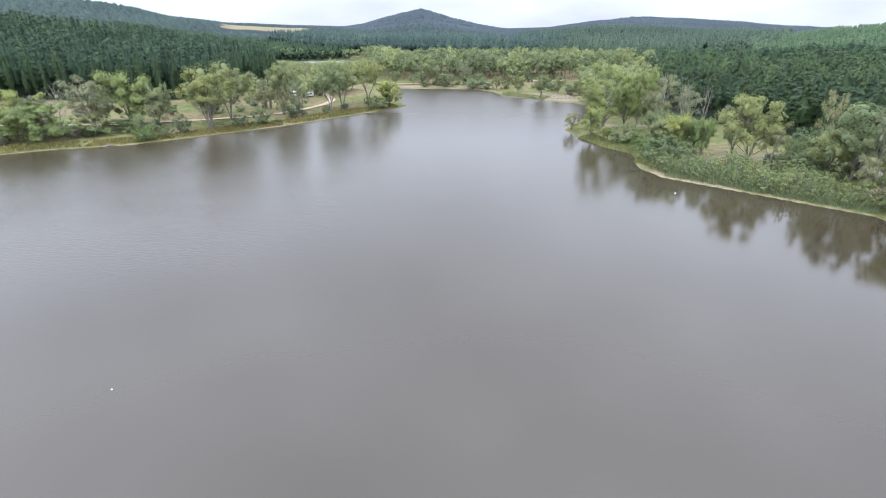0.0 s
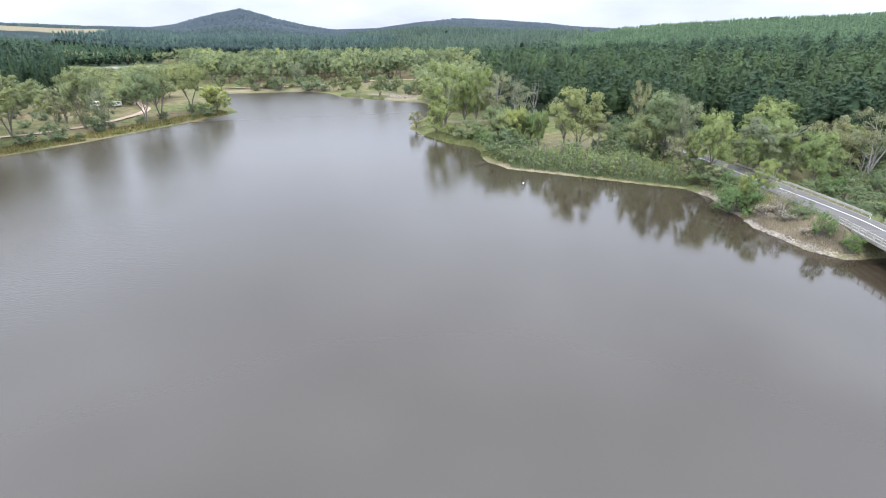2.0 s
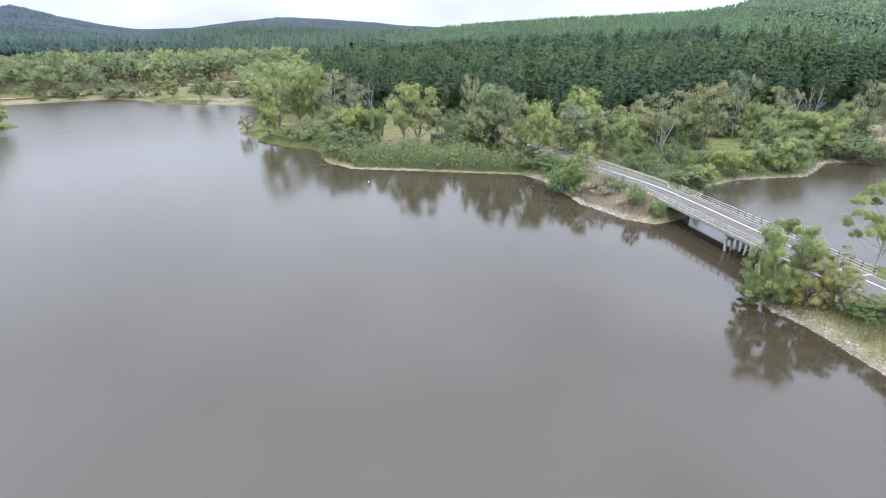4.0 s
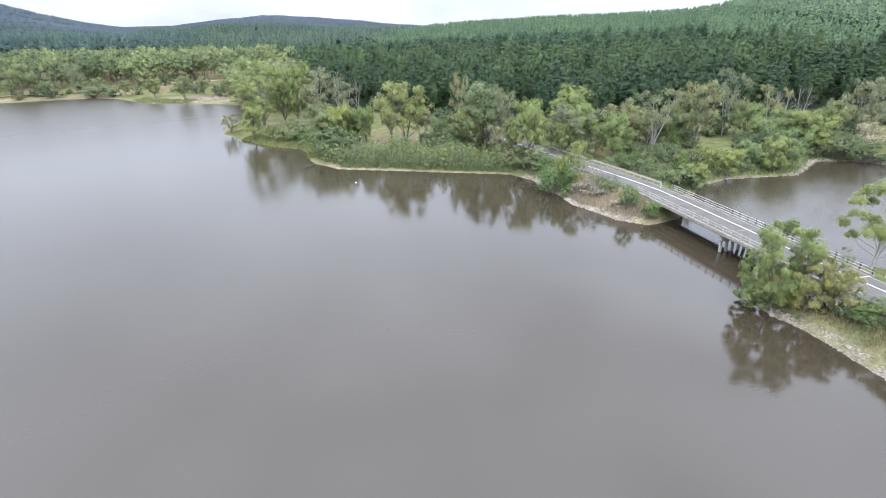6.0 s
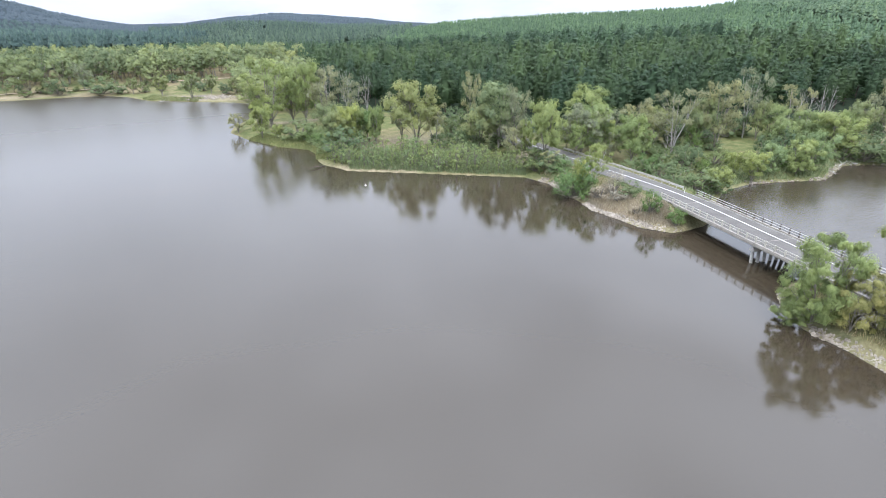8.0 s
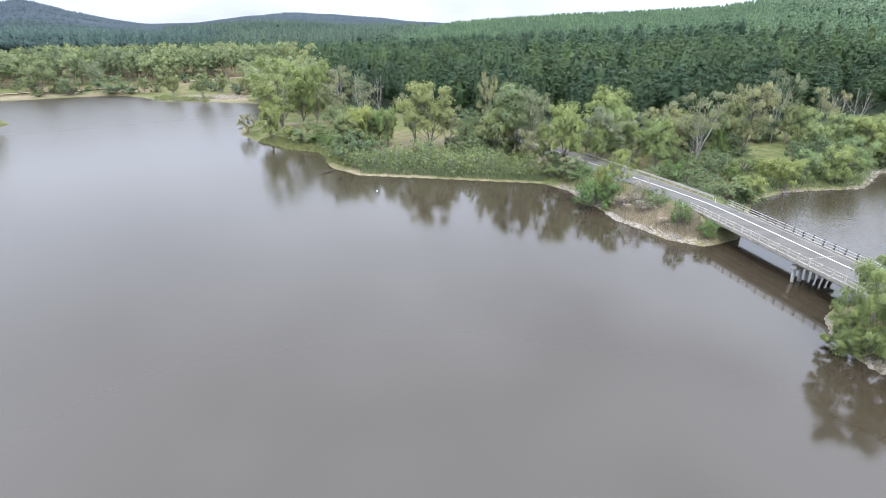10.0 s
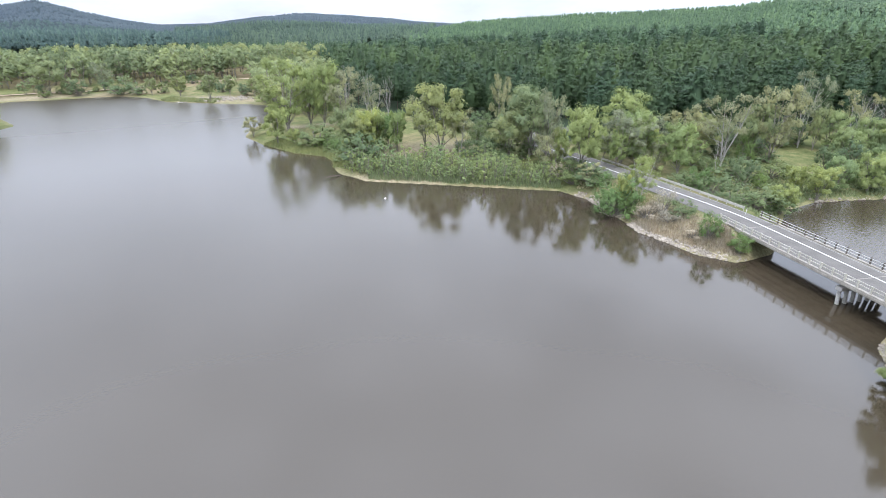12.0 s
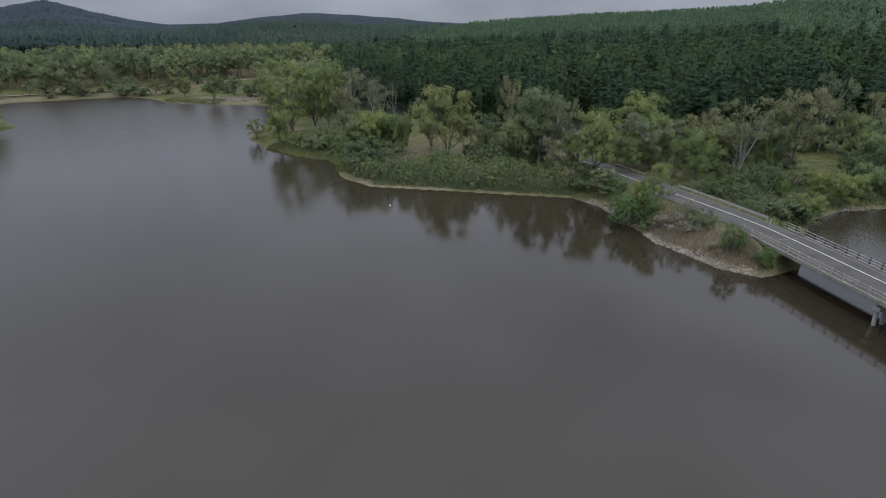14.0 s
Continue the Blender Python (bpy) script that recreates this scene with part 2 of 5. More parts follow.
gusts = ramp(nt, [(0.35, (0.45, 0.45, 0.45)), (0.65, (1, 1, 1))])
nt.links.new(noise_of(nt, 0.03, 3.0).outputs[0], gusts.inputs[0])
force = math_node(nt, "ADD", math_node(nt, "MULTIPLY", windy, gusts.outputs[0]), 0.07)
mp = nt.nodes.new("ShaderNodeMapping")
mp.inputs["Rotation"].default_value = (0, 0, radians(25))
mp.inputs["Scale"].default_value = (1.0, 2.2, 1.0)
nt.links.new(co.outputs["Object"], mp.inputs[0])
rip = nt.nodes.new("ShaderNodeTexNoise")
rip.inputs["Scale"].default_value, rip.inputs["Detail"].default_value = 0.95, 3.0
nt.links.new(mp.outputs[0], rip.inputs["Vector"])
bumped(nt, b, math_node(nt, "MULTIPLY", rip.outputs[0], force), 1.0, 0.11)
lee = math_node(nt, "MULTIPLY", eased(nt, xyz.outputs["X"], 30.0, 66.0), eased(nt, xyz.outputs["Y"], 160.0, 85.0))
calm = math_node(nt, "SUBTRACT", 0.15, math_node(nt, "MULTIPLY", lee, 0.065))
fetch = math_node(nt, "MULTIPLY", eased(nt, xyz.outputs["Y"], 150.0, 280.0), 0.15)
rough_sum = math_node(nt, "ADD", math_node(nt, "MULTIPLY", west, 0.035), math_node(nt, "MULTIPLY", channel, 0.03))
nt.links.new(math_node(nt, "ADD", calm, math_node(nt, "MAXIMUM", fetch, rough_sum)), b.inputs["Roughness"])


# ---- building helpers ----
def mesh_of(name, verts, faces, material, smooth=False):
    me = bpy.data.meshes.new(name)
    verts, faces = np.asarray(verts, np.float32), np.asarray(faces, np.int32)
    k = faces.shape[1]
    me.vertices.add(len(verts))
    me.vertices.foreach_set("co", verts.ravel())
    me.loops.add(faces.size)
    me.loops.foreach_set("vertex_index", faces.ravel())
    me.polygons.add(len(faces))
    me.polygons.foreach_set("loop_start", np.arange(len(faces), dtype=np.int32) * k)
    me.polygons.foreach_set("use_smooth", np.full(len(faces), smooth))
    me.update(calc_edges=True)
    me.materials.append(material)
    return me


def softened(me, normals):
    """Gives a foliage mesh the rounded normals of its clumps."""
    n = normals / (np.linalg.norm(normals, axis=1)[:, None] + 1e-9)
    me.attributes.new("custom_normal", "FLOAT_VECTOR", "POINT").data.foreach_set("vector", n.astype(np.float32).ravel())
    me.update()
    return me


def piece(name, data, parent=None, label="", at=None):
    ob = new(name, data)
    if parent is not None:
        ob.parent = parent
    if at is not None:
        ob.matrix_basis = at
    return tagged(ob, label)


def bm_mesh(name, bm, material, smooth=False):
    me = bpy.data.meshes.new(name)
    bm.to_mesh(me)
    bm.free()
    for p in me.polygons:
        p.use_smooth = smooth
    me.materials.append(material)
    return me


def box_mesh(name, sx, sy, sz, material, bevel=0.02):
    """A bevelled box standing on z = 0."""
    bm = bmesh.new()
    bmesh.ops.create_cube(bm, size=1.0, matrix=Matrix.LocRotScale((0, 0, sz / 2), None, (sx, sy, sz)))
    if bevel:
        bmesh.ops.bevel(bm, geom=list(bm.edges), offset=bevel, segments=1, affect="EDGES")
    return bm_mesh(name, bm, material)


class Tubes:
    """Gathers tapered round limbs into one mesh."""

    def __init__(self):
        self.v, self.f = [], []

    def limb(self, pts, radii, sides=6):
        first = len(self.v)
        for i, (p, r) in enumerate(zip(pts, radii)):
            way = (pts[min(i + 1, len(pts) - 1)] - pts[max(i - 1, 0)]).normalized()
            a = way.orthogonal().normalized()
            c = way.cross(a)
            for s in range(sides):
                u = 2 * math.pi * s / sides
                self.v.append(tuple(p + (a * math.cos(u) + c * math.sin(u)) * r))
        for i in range(len(pts) - 1):
            for s in range(sides):
                q = (s + 1) % sides
                self.f.append((first + i * sides + s, first + i * sides + q, first + (i + 1) * sides + q, first + (i + 1) * sides + s))


def ball(rings, seed):
    """A small lumpy closed ball: unit vertices and triangles."""
    rng = np.random.default_rng(seed)
    bm = bmesh.new()
    if rings:
        bmesh.ops.create_icosphere(bm, subdivisions=1, radius=1.0)
    else:
        bmesh.ops.create_cone(bm, segments=4, radius1=1.0, radius2=0.0, depth=1.0, cap_ends=False)
    v = np.array([tuple(q.co) for q in bm.verts])
    f = np.array([[q.index for q in p.verts] for p in bm.faces])
    bm.free()
    return v * rng.uniform(0.85, 1.15, (len(v), 1)), f


ROUND, TENT = ball(1, 3), ball(0, 4)


def tufts(rng, centres, radii, hearts, per, long, wide, droop=0.5, tall=1.0, up=0.25, body=0.7, shape=ROUND, under=0.35, own=0.75):
    """Foliage as rounded tufts: a dense lumpy body and a skin of small pointed leaves, lit like the round of the tuft. Returns vertices, triangles and soft normals; body vertices come last, tuft by tuft."""
    cs, rs, hs = np.asarray(centres, float), np.asarray(radii, float), np.asarray(hearts, float)
    m = len(cs)
    n = m * per
    c, rr, heart = np.repeat(cs, per, 0), np.repeat(rs, per), np.repeat(hs, per, 0)
    d = rng.normal(size=(n, 3))
    d /= np.linalg.norm(d, axis=1)[:, None] + 1e-9
    low = d[:, 2] < -under
    d[low, 2] *= -1
    c = c + d * (rr * (0.62 + 0.5 * rng.random(n)))[:, None] * (1, 1, tall)
    away = c - heart
    away /= np.linalg.norm(away, axis=1)[:, None] + 1e-6
    soft = d * own + away * (1.2 - own) + (0, 0, up)
    face = soft + rng.normal(size=(n, 3)) * 0.4
    soft = soft * 0.8 + face * 0.2
    a = rng.normal(size=(n, 3)) + (0, 0, -1.8 * droop)
    a -= face * ((a * face).sum(1) / ((face * face).sum(1) + 1e-9))[:, None]
    a /= np.linalg.norm(a, axis=1)[:, None] + 1e-9
    b2 = np.cross(face, a)
    b2 /= np.linalg.norm(b2, axis=1)[:, None] + 1e-9
    s = (0.6 + 0.8 * rng.random(n))[:, None]
    a, b2 = a * s * long / 2, b2 * s * wide / 2
    v = np.stack([c - a + b2, c - a - b2, c + a], 1).reshape(-1, 3)
    f, nn = np.arange(3 * n).reshape(-1, 3), np.repeat(soft, 3, 0)
    if body:
        bv, bf = shape
        k = len(bv)
        solid = cs[:, None, :] + bv[None] * (rs * body)[:, None, None] * (1, 1, tall) * rng.uniform(0.8, 1.15, (m, k, 1))
        out = solid - hs[:, None, :]
        out /= np.linalg.norm(out, axis=2)[:, :, None] + 1e-6
        f = np.concatenate([f, (bf[None] + (np.arange(m) * k)[:, None, None]).reshape(-1, 3) + 3 * n])
        v = np.concatenate([v, solid.reshape(-1, 3)])
        nn = np.concatenate([nn, (bv[None] * own * 0.8 + out * (1.25 - own) + (0, 0, up - 0.1)).reshape(-1, 3)])
    return v, f, nn


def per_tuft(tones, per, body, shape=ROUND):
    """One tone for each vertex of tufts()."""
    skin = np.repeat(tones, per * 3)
    # body tone lowered by a tenth: the crown's inner shade put into colour
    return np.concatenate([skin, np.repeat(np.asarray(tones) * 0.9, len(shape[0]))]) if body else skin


# ---- the land ----
LAKE_WEST = [(-420, 20), (-300, 70), (-200, 125), (-137, 158), (-125, 166), (-105.5, 173), (-95.7, 181), (-80.7, 194), (-64, 210), (-45.4, 233), (-32, 249), (-20, 265), (-17, 270), (-19, 278), (-24, 296), (-28, 320), (-30, 340), (-29, 351)]
LAKE_NORTH = [(-24, 354), (-7, 352), (8, 352), (24, 348), (33, 334), (37, 319), (40, 310), (45, 307), (57, 294), (71, 282), (78, 270), (68, 236), (53, 213), (48.6, 202), (50.5, 186), (54.7, 170), (60.5, 161), (60, 154), (57.5, 148), (56.6, 142), (59, 132), (70, 121.8)]
LAKE_EAST = [(80.5, 111.5), (91.3, 101.2), (92.3, 94), (88, 82), (85.3, 75.2), (85.2, 69.5), (84.8, 64), (87, 59.4), (93.7, 57.7), (98, 58.5), (108, 63), (120, 67), (129.4, 66.1), (139, 62), (148, 57.1), (157.4, 58.5), (167.5, 60.1), (175.8, 55.5), (179, 47.6), (200, 38), (260, 15), (330, -60)]
LAKE_SOUTH = [(240, -140), (140, -70), (112, -20), (104, 8), (101, 22), (97, 29), (90, 34.5), (83, 37.5), (77.5, 37), (73, 34.4), (70.2, 30.4), (69.8, 26), (68.3, 22.2), (66.3, 18.1), (62, 6), (56, -14), (44, -60), (20, -150), (-100, -200), (-300, -140)]
LAKE = LAKE_WEST + LAKE_NORTH + LAKE_EAST + LAKE_SOUTH
ROAD = [(36, -120), (60.5, -40), (72, 0), (81.2, 26), (87.6, 41.5), (94.8, 59), (98, 68), (101, 80), (104, 95), (106.6, 109), (108.8, 122), (113, 133), (122, 139), (138, 143), (160, 149), (190, 156), (230, 160)]

def to_line(x, y, pts, closed=False):
    best = np.full(np.shape(x), 1e9)
    n = len(pts)
    for i in range(n if closed else n - 1):
        (ax, ay), (bx, by) = pts[i], pts[(i + 1) % n]
        dx, dy = bx - ax, by - ay
        u = np.clip(((x - ax) * dx + (y - ay) * dy) / (dx * dx + dy * dy), 0, 1)
        best = np.minimum(best, np.hypot(x - ax - u * dx, y - ay - u * dy))
    return best

def inside(x, y, pts):
    odd = np.zeros(np.shape(x), bool)
    n = len(pts)
    for i in range(n):
        (ax, ay), (bx, by) = pts[i], pts[(i + 1) % n]
        hit = (ay > y) != (by > y)
        odd ^= hit & (x < (bx - ax) * (y - ay) / ((by - ay) or 1e-9) + ax)
    return odd

def shore(x, y):
    d = to_line(x, y, LAKE, True)
    return np.where(inside(x, y, LAKE), -d, d)

AZ = [-60, -45, -38, -34, -30, -26, -21, -16, -10, -8, -5, -2, 1, 4, 7, 11, 15, 19, 24, 28, 32, 36, 40, 47, 54, 60, 64, 70, 80, 100]
# height of the land by bearing, at growing distance from the lake's middle
RING_500 = [22, 22, 21, 18, 14, 8, 4, 3, 3, 3, 3, 3, 3, 3, 3, 3, 4, 4, 5, 7, 9, 13, 16, 19, 22, 25, 29, 34, 36, 36]
RING_700 = [40, 38, 34, 30, 24, 16, 8, 5, 4, 4, 4, 4, 4, 4, 4, 5, 5, 6, 9, 14, 20, 28, 32, 37, 40, 43, 49, 57, 60, 60]
RING_1000 = [60, 58, 54, 48, 42, 30, 20, 14, 8, 6, 6, 6, 6, 6, 6, 8, 12, 14, 14, 18, 20, 24, 28, 34, 38, 42, 54, 66, 70, 70]
RING_1500 = [112, 110, 106, 100, 86, 63, 47, 43, 34, 25, 20, 18, 16, 14, 12, 18, 30, 32, 24, 22, 22, 24, 26, 30, 34, 38, 46, 56, 60, 60]
RING_2400 = [110, 105, 100, 95, 85, 70, 50, 45, 42, 54, 88, 120, 82, 54, 30, 36, 50, 55, 52, 45, 40, 36, 34, 32, 32, 32, 40, 50, 50, 50]
RING_3100 = [100, 95, 90, 80, 70, 60, 50, 44, 40, 45, 55, 65, 58, 46, 38, 44, 76, 95, 90, 74, 54, 42, 38, 36, 32, 32, 40, 50, 50, 50]
RINGS = [(500, RING_500), (700, RING_700), (1000, RING_1000), (1500, RING_1500), (2400, RING_2400), (3100, RING_3100), (3700, [30] * len(AZ)), (9000, [25] * len(AZ))]


def vnoise(x, y, scale, seed=0):
    """Smooth value noise, -1 to 1."""
    u, v = np.asarray(x, float) / scale, np.asarray(y, float) / scale
    i, j = np.floor(u), np.floor(v)
    f, g = u - i, v - j
    f, g = f * f * (3 - 2 * f), g * g * (3 - 2 * g)

    def h(a, c):
        s = np.sin(a * 127.1 + c * 311.7 + seed * 74.7) * 43758.5453
        return 2 * (s - np.floor(s)) - 1

    return (h(i, j) * (1 - f) + h(i + 1, j) * f) * (1 - g) + (h(i, j + 1) * (1 - f) + h(i + 1, j + 1) * f) * g


def bearing(x, y):
    return np.degrees(np.arctan2(x - 5, y - 15)), np.hypot(x - 5, y - 15)


def hills(x, y):
    az, far = bearing(x, y)
    z = np.zeros(np.shape(x))
    last_d, last = np.interp(az, [-60, -10, 20, 40], [340, 340, 260, 175]), np.full(np.shape(x), 0.0)
    for d, row in RINGS:
        h = np.interp(az, AZ, row) - 2.5
        u = np.clip((far - last_d) / (d - last_d), 0, 1)
        u = u**1.35 if d == 500 else u
        z = np.where(far >= last_d, last + (h - last) * u, z)
        last_d, last = d, h
    rough = np.clip((far - 500) / 900, 0, 1)
    return z + rough * (2.5 * vnoise(x, y, 260, 3) + 2 * vnoise(x, y, 90, 5))


def ground_z(x, y):
    x, y = np.asarray(x, float), np.asarray(y, float)
    d = shore(x, y)
    land = 0.12 + 0.16 * np.minimum(d, 4) + 0.05 * np.clip(d - 4, 0, 36) + np.clip(d / 8, 0, 1) * 0.25 * vnoise(x, y, 9, 1)
    r = to_line(x, y, ROAD)
    bank = np.minimum(3.3 - 0.45 * np.maximum(r - 5.5, 0), 0.75 * d + 0.1)
    z = np.maximum(land, bank) + hills(x, y) * np.clip(d / 60, 0, 1)
    z = z - 4.0 * np.exp(-(((x + 140) / 60) ** 4) - (((y - 635) / 52) ** 4))
    return np.where(d > 0, z, np.maximum(-2.5, 0.35 * d + 0.12))


def spaced(lo, hi, step, low_end, high_end, grow=1.035):
    """Grid lines: even from lo to hi, then wider and wider out to both ends."""
    mid = list(np.arange(lo, hi, step))
    out, s, p = [], step, mid[-1]
    while p < high_end:
        s *= grow
        p += s
        out.append(p)
    back, s, p = [], step, lo
    while p > low_end:
        s *= grow * 1.01
        p -= s
        back.append(p)
    return np.array(back[::-1] + mid + out)


def in_poly(x, y, pts):
    return inside(np.asarray(x, float), np.asarray(y, float), pts)


def polar(az, far):
    return (5 + far * math.sin(radians(az)), 15 + far * math.cos(radians(az)))


PINES_EAST = [(98, 238), (107, 200), (115, 174), (121, 150), (124, 131), (141, 115), (165, 108), (190, 98), (226, 84), (250, 72), (300, 40), polar(80, 300), polar(75, 315), polar(69, 343), polar(60, 405), polar(49, 405), polar(38, 400), polar(28, 420), polar(23, 400), (130, 320)]
YOUNG_EAST = [polar(80, 308), polar(75, 318), polar(69, 348), polar(60, 410), polar(49, 410), polar(38, 405), polar(30, 430), polar(30, 760), polar(47, 760), polar(63, 740), polar(69.5, 500), polar(75, 425), polar(80, 400)]
HIGH_EAST = [polar(63.3, 745), polar(69.5, 506), polar(75, 430), polar(80, 405), polar(84, 600), polar(80, 900), polar(63.3, 900)]
PINES_WEST = [(-330, 250), (-219, 266), (-194, 270), (-166, 271), (-142, 268), (-127, 280), (-118, 292), (-108, 318), (-108, 350), polar(-18, 420), polar(-22, 520), polar(-27, 560), polar(-42, 560), (-420, 330)]
YOUNG_WEST = [polar(-31, 640), polar(-22, 560), polar(-17, 660), polar(-10, 680), polar(-9, 760), polar(-20, 900), polar(-31, 860)]
PINES_NORTH = [polar(-12, 740), polar(-5, 690), polar(6, 660), polar(13, 720), polar(12, 900), polar(2, 1080), polar(-14, 1080), polar(-18, 900)]
YOUNG_NORTH = [polar(-2, 520), polar(12, 500), polar(28, 440), polar(31, 560), polar(13, 700), polar(5, 640), polar(-2, 640)]
FAR_CONIFERS = [polar(8, 1080), polar(30, 1000), polar(30, 1560), polar(8, 1560)]
MID_NORTH = [polar(10, 700), polar(31, 565), polar(33, 760), polar(31, 1000), polar(9, 1080)]
FORESTS = [MID_NORTH, PINES_EAST, YOUNG_EAST, HIGH_EAST, PINES_WEST, YOUNG_WEST, PINES_NORTH, YOUNG_NORTH, FAR_CONIFERS]

gx, gy = spaced(-150, 195, 2.2, -4700, 4700), spaced(5, 362, 2.2, -1500, 4700)
X, Y = np.meshgrid(gx, gy)
Z = ground_z(X, Y)
nx, ny = len(gx), len(gy)
idx = np.arange(nx * ny).reshape(ny, nx)
quads = np.stack([idx[:-1, :-1], idx[:-1, 1:], idx[1:, 1:], idx[1:, :-1]], -1).reshape(-1, 4)
ground_mesh = mesh_of("ground", np.stack([X, Y, Z], -1).reshape(-1, 3), quads, GROUND, True)
D = shore(X, Y)
AZG, FARG = bearing(X, Y)
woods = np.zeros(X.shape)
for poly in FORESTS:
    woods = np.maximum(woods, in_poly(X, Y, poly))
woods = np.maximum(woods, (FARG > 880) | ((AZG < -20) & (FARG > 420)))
paddock = (FARG > 1280) & (FARG < 1500) & (AZG > -22) & (AZG < -13.5)
woods = np.where(paddock, 0, woods)
bare = 0.85 * np.clip(1 - (D - 0.7 * vnoise(X, Y, 7, 2)) / 1.0, 0, 1) * (FARG < 420)
north_beach = np.clip(1 - np.abs(to_line(X, Y, [(-30, 358), (0, 358), (28, 354)]) - 1) / 7, 0, 1) * (0.75 + 0.4 * vnoise(X, Y, 11, 4))
spit_beach = np.clip(1 - to_line(X, Y, [(48, 312), (62, 300), (80, 288)]) / 13, 0, 1) * (1.0 + 0.4 * vnoise(X, Y, 6, 6))
camp = np.clip(1 - to_line(X, Y, [(70, 147), (82, 149), (92, 141)]) / 11, 0, 1) * 0.85 + np.clip(1 - to_line(X, Y, [(66, 205), (78, 200)]) / 6, 0, 1)
sand_tip = np.clip(1 - to_line(X, Y, [(57, 138), (60, 131.5), (72, 121)]) / 3, 0, 1)
point = np.clip(1 - to_line(X, Y, [(88, 62), (88, 76)]) / 8, 0, 1) * 0.8
bare = bare * np.where(X < 0, 0.2, 0.5)
rims = 0.38 * np.clip(1.4 - np.minimum(to_line(X, Y, [(83, 37.5), (77.5, 37), (73, 34.4), (70.2, 30.4), (69.8, 26), (66.3, 18.1), (62, 6)]), to_line(X, Y, [(92.3, 94), (88, 82), (85.2, 72), (84.8, 64), (87, 59.4), (93.7, 57.7), (98, 58.5)])) / 2.4, 0, 1)
bare = np.clip(np.maximum.reduce([bare, rims, 0.55 * paddock, north_beach, spit_beach, camp, point, sand_tip]), 0, 1)
field = np.clip(1 - to_line(X, Y, [(135, 80), (160, 78), (185, 72)]) / 22, 0, 1)
lush = np.clip(field * 2 + 0.55 * (X > 40) * (FARG < 330) + np.clip(1 - np.abs(D - 4) / 5, 0, 1) * 0.7 + 0.3 * vnoise(X, Y, 30, 9), 0, 1)
pond_side = (AZG > -20) & (AZG < -6) & (FARG > 400) & (FARG < 680)
lush = np.where(paddock, 0, np.where(pond_side, 1.0, lush))
# share of the painted haze tint, rising from 1000 to 1300 m
far_haze = np.where(paddock, 0, np.clip((FARG - 1000) / 300, 0, 1))
cover = np.stack([bare, lush, woods, far_haze], -1).astype(np.float32)
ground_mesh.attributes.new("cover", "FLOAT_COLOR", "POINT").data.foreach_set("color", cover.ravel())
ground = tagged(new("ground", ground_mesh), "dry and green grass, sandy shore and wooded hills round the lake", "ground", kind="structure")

water_mesh = mesh_of("water", [(-520, -320, 0), (420, -320, 0), (420, 420, 0), (-520, 420, 0)], [(0, 1, 2, 3)], WATER)
tagged(new("water", water_mesh), "murky brown lake water with a light wind ripple", "lake", kind="structure")
POND_Z = float(ground_z(*polar(-12.5, 635))) + 0.5
pond_v = [(*polar(a, f), POND_Z) for a, f in [(-17.5, 610), (-14, 585), (-10, 590), (-8, 610), (-8.5, 650), (-11, 680), (-15, 690), (-17.5, 660)]]
pond_mesh = bpy.data.meshes.new("pond")
pond_mesh.from_pydata(pond_v, [], [tuple(range(len(pond_v)))])
# pond: the sky's reflection is painted in as a pale base colour
POND_WATER, nt, b = node_mat("sky_pale_pond_water", 0.5)
n1 = noise_of(nt, 0.05, 3.0)
murk_or_sky = ramp(nt, [(0.3, (0.16, 0.165, 0.16)), (0.7, (0.22, 0.225, 0.22))])
nt.links.new(n1.outputs[0], murk_or_sky.inputs[0])
nt.links.new(murk_or_sky.outputs[0], b.inputs["Base Color"])
pond_mesh.materials.append(POND_WATER)
tagged(new("pond", pond_mesh), "pale far pond among the trees", "pond", kind="structure")

# ---- road and bridge ----
def smooth_line(pts, step=2.0):
    """Points at even steps along a soft curve through pts."""
    p = np.array(pts, float)
    out = []
    for i in range(len(p) - 1):
        a, b2, c, d = p[max(i - 1, 0)], p[i], p[i + 1], p[min(i + 2, len(p) - 1)]
        n = max(2, int(np.hypot(*(c - b2)) / step))
        for k in range(n):
            u = k / n
            out.append(0.5 * (2 * b2 + (c - a) * u + (2 * a - 5 * b2 + 4 * c - d) * u * u + (3 * b2 - a - 3 * c + d) * u**3))
    out.append(p[-1])
    return np.array(out)


def ribbon(line, left, right, z, thick=0.0):
    """A strip along a line, between two side offsets, at height z (a number or one per point)."""
    t = np.gradient(line, axis=0)
    t /= np.linalg.norm(t, axis=1)[:, None]
    n = np.stack([-t[:, 1], t[:, 0]], 1)
    z = np.broadcast_to(z, len(line))
    a, c = line + n * left, line + n * right
    v = np.concatenate([np.c_[a, z], np.c_[c, z]])
    m = len(line)
    f = [(i, m + i, m + i + 1, i + 1) for i in range(m - 1)]
    if thick:
        v = np.concatenate([v, v - (0, 0, thick)])
        f += [(i + 1, i, 2 * m + i, 2 * m + i + 1) for i in range(m - 1)]
        f += [(m + i, 3 * m + i, 3 * m + i + 1, m + i + 1) for i in range(m - 1)]
        f += [(2 * m + i, 2 * m + i + 1, 3 * m + i + 1, 3 * m + i) for i in range(m - 1)]
        f += [(0, 2 * m, 3 * m, m), (m - 1, 2 * m - 1, 4 * m - 1, 3 * m - 1)]
    return v, f


DECK = 3.42
road_line = smooth_line(ROAD)
v, f = ribbon(road_line, 3.55, -3.55, DECK)
tagged(new("road", mesh_of("road", v, f, ASPHALT)), "two-lane grey asphalt road with white lines", "road", kind="structure")
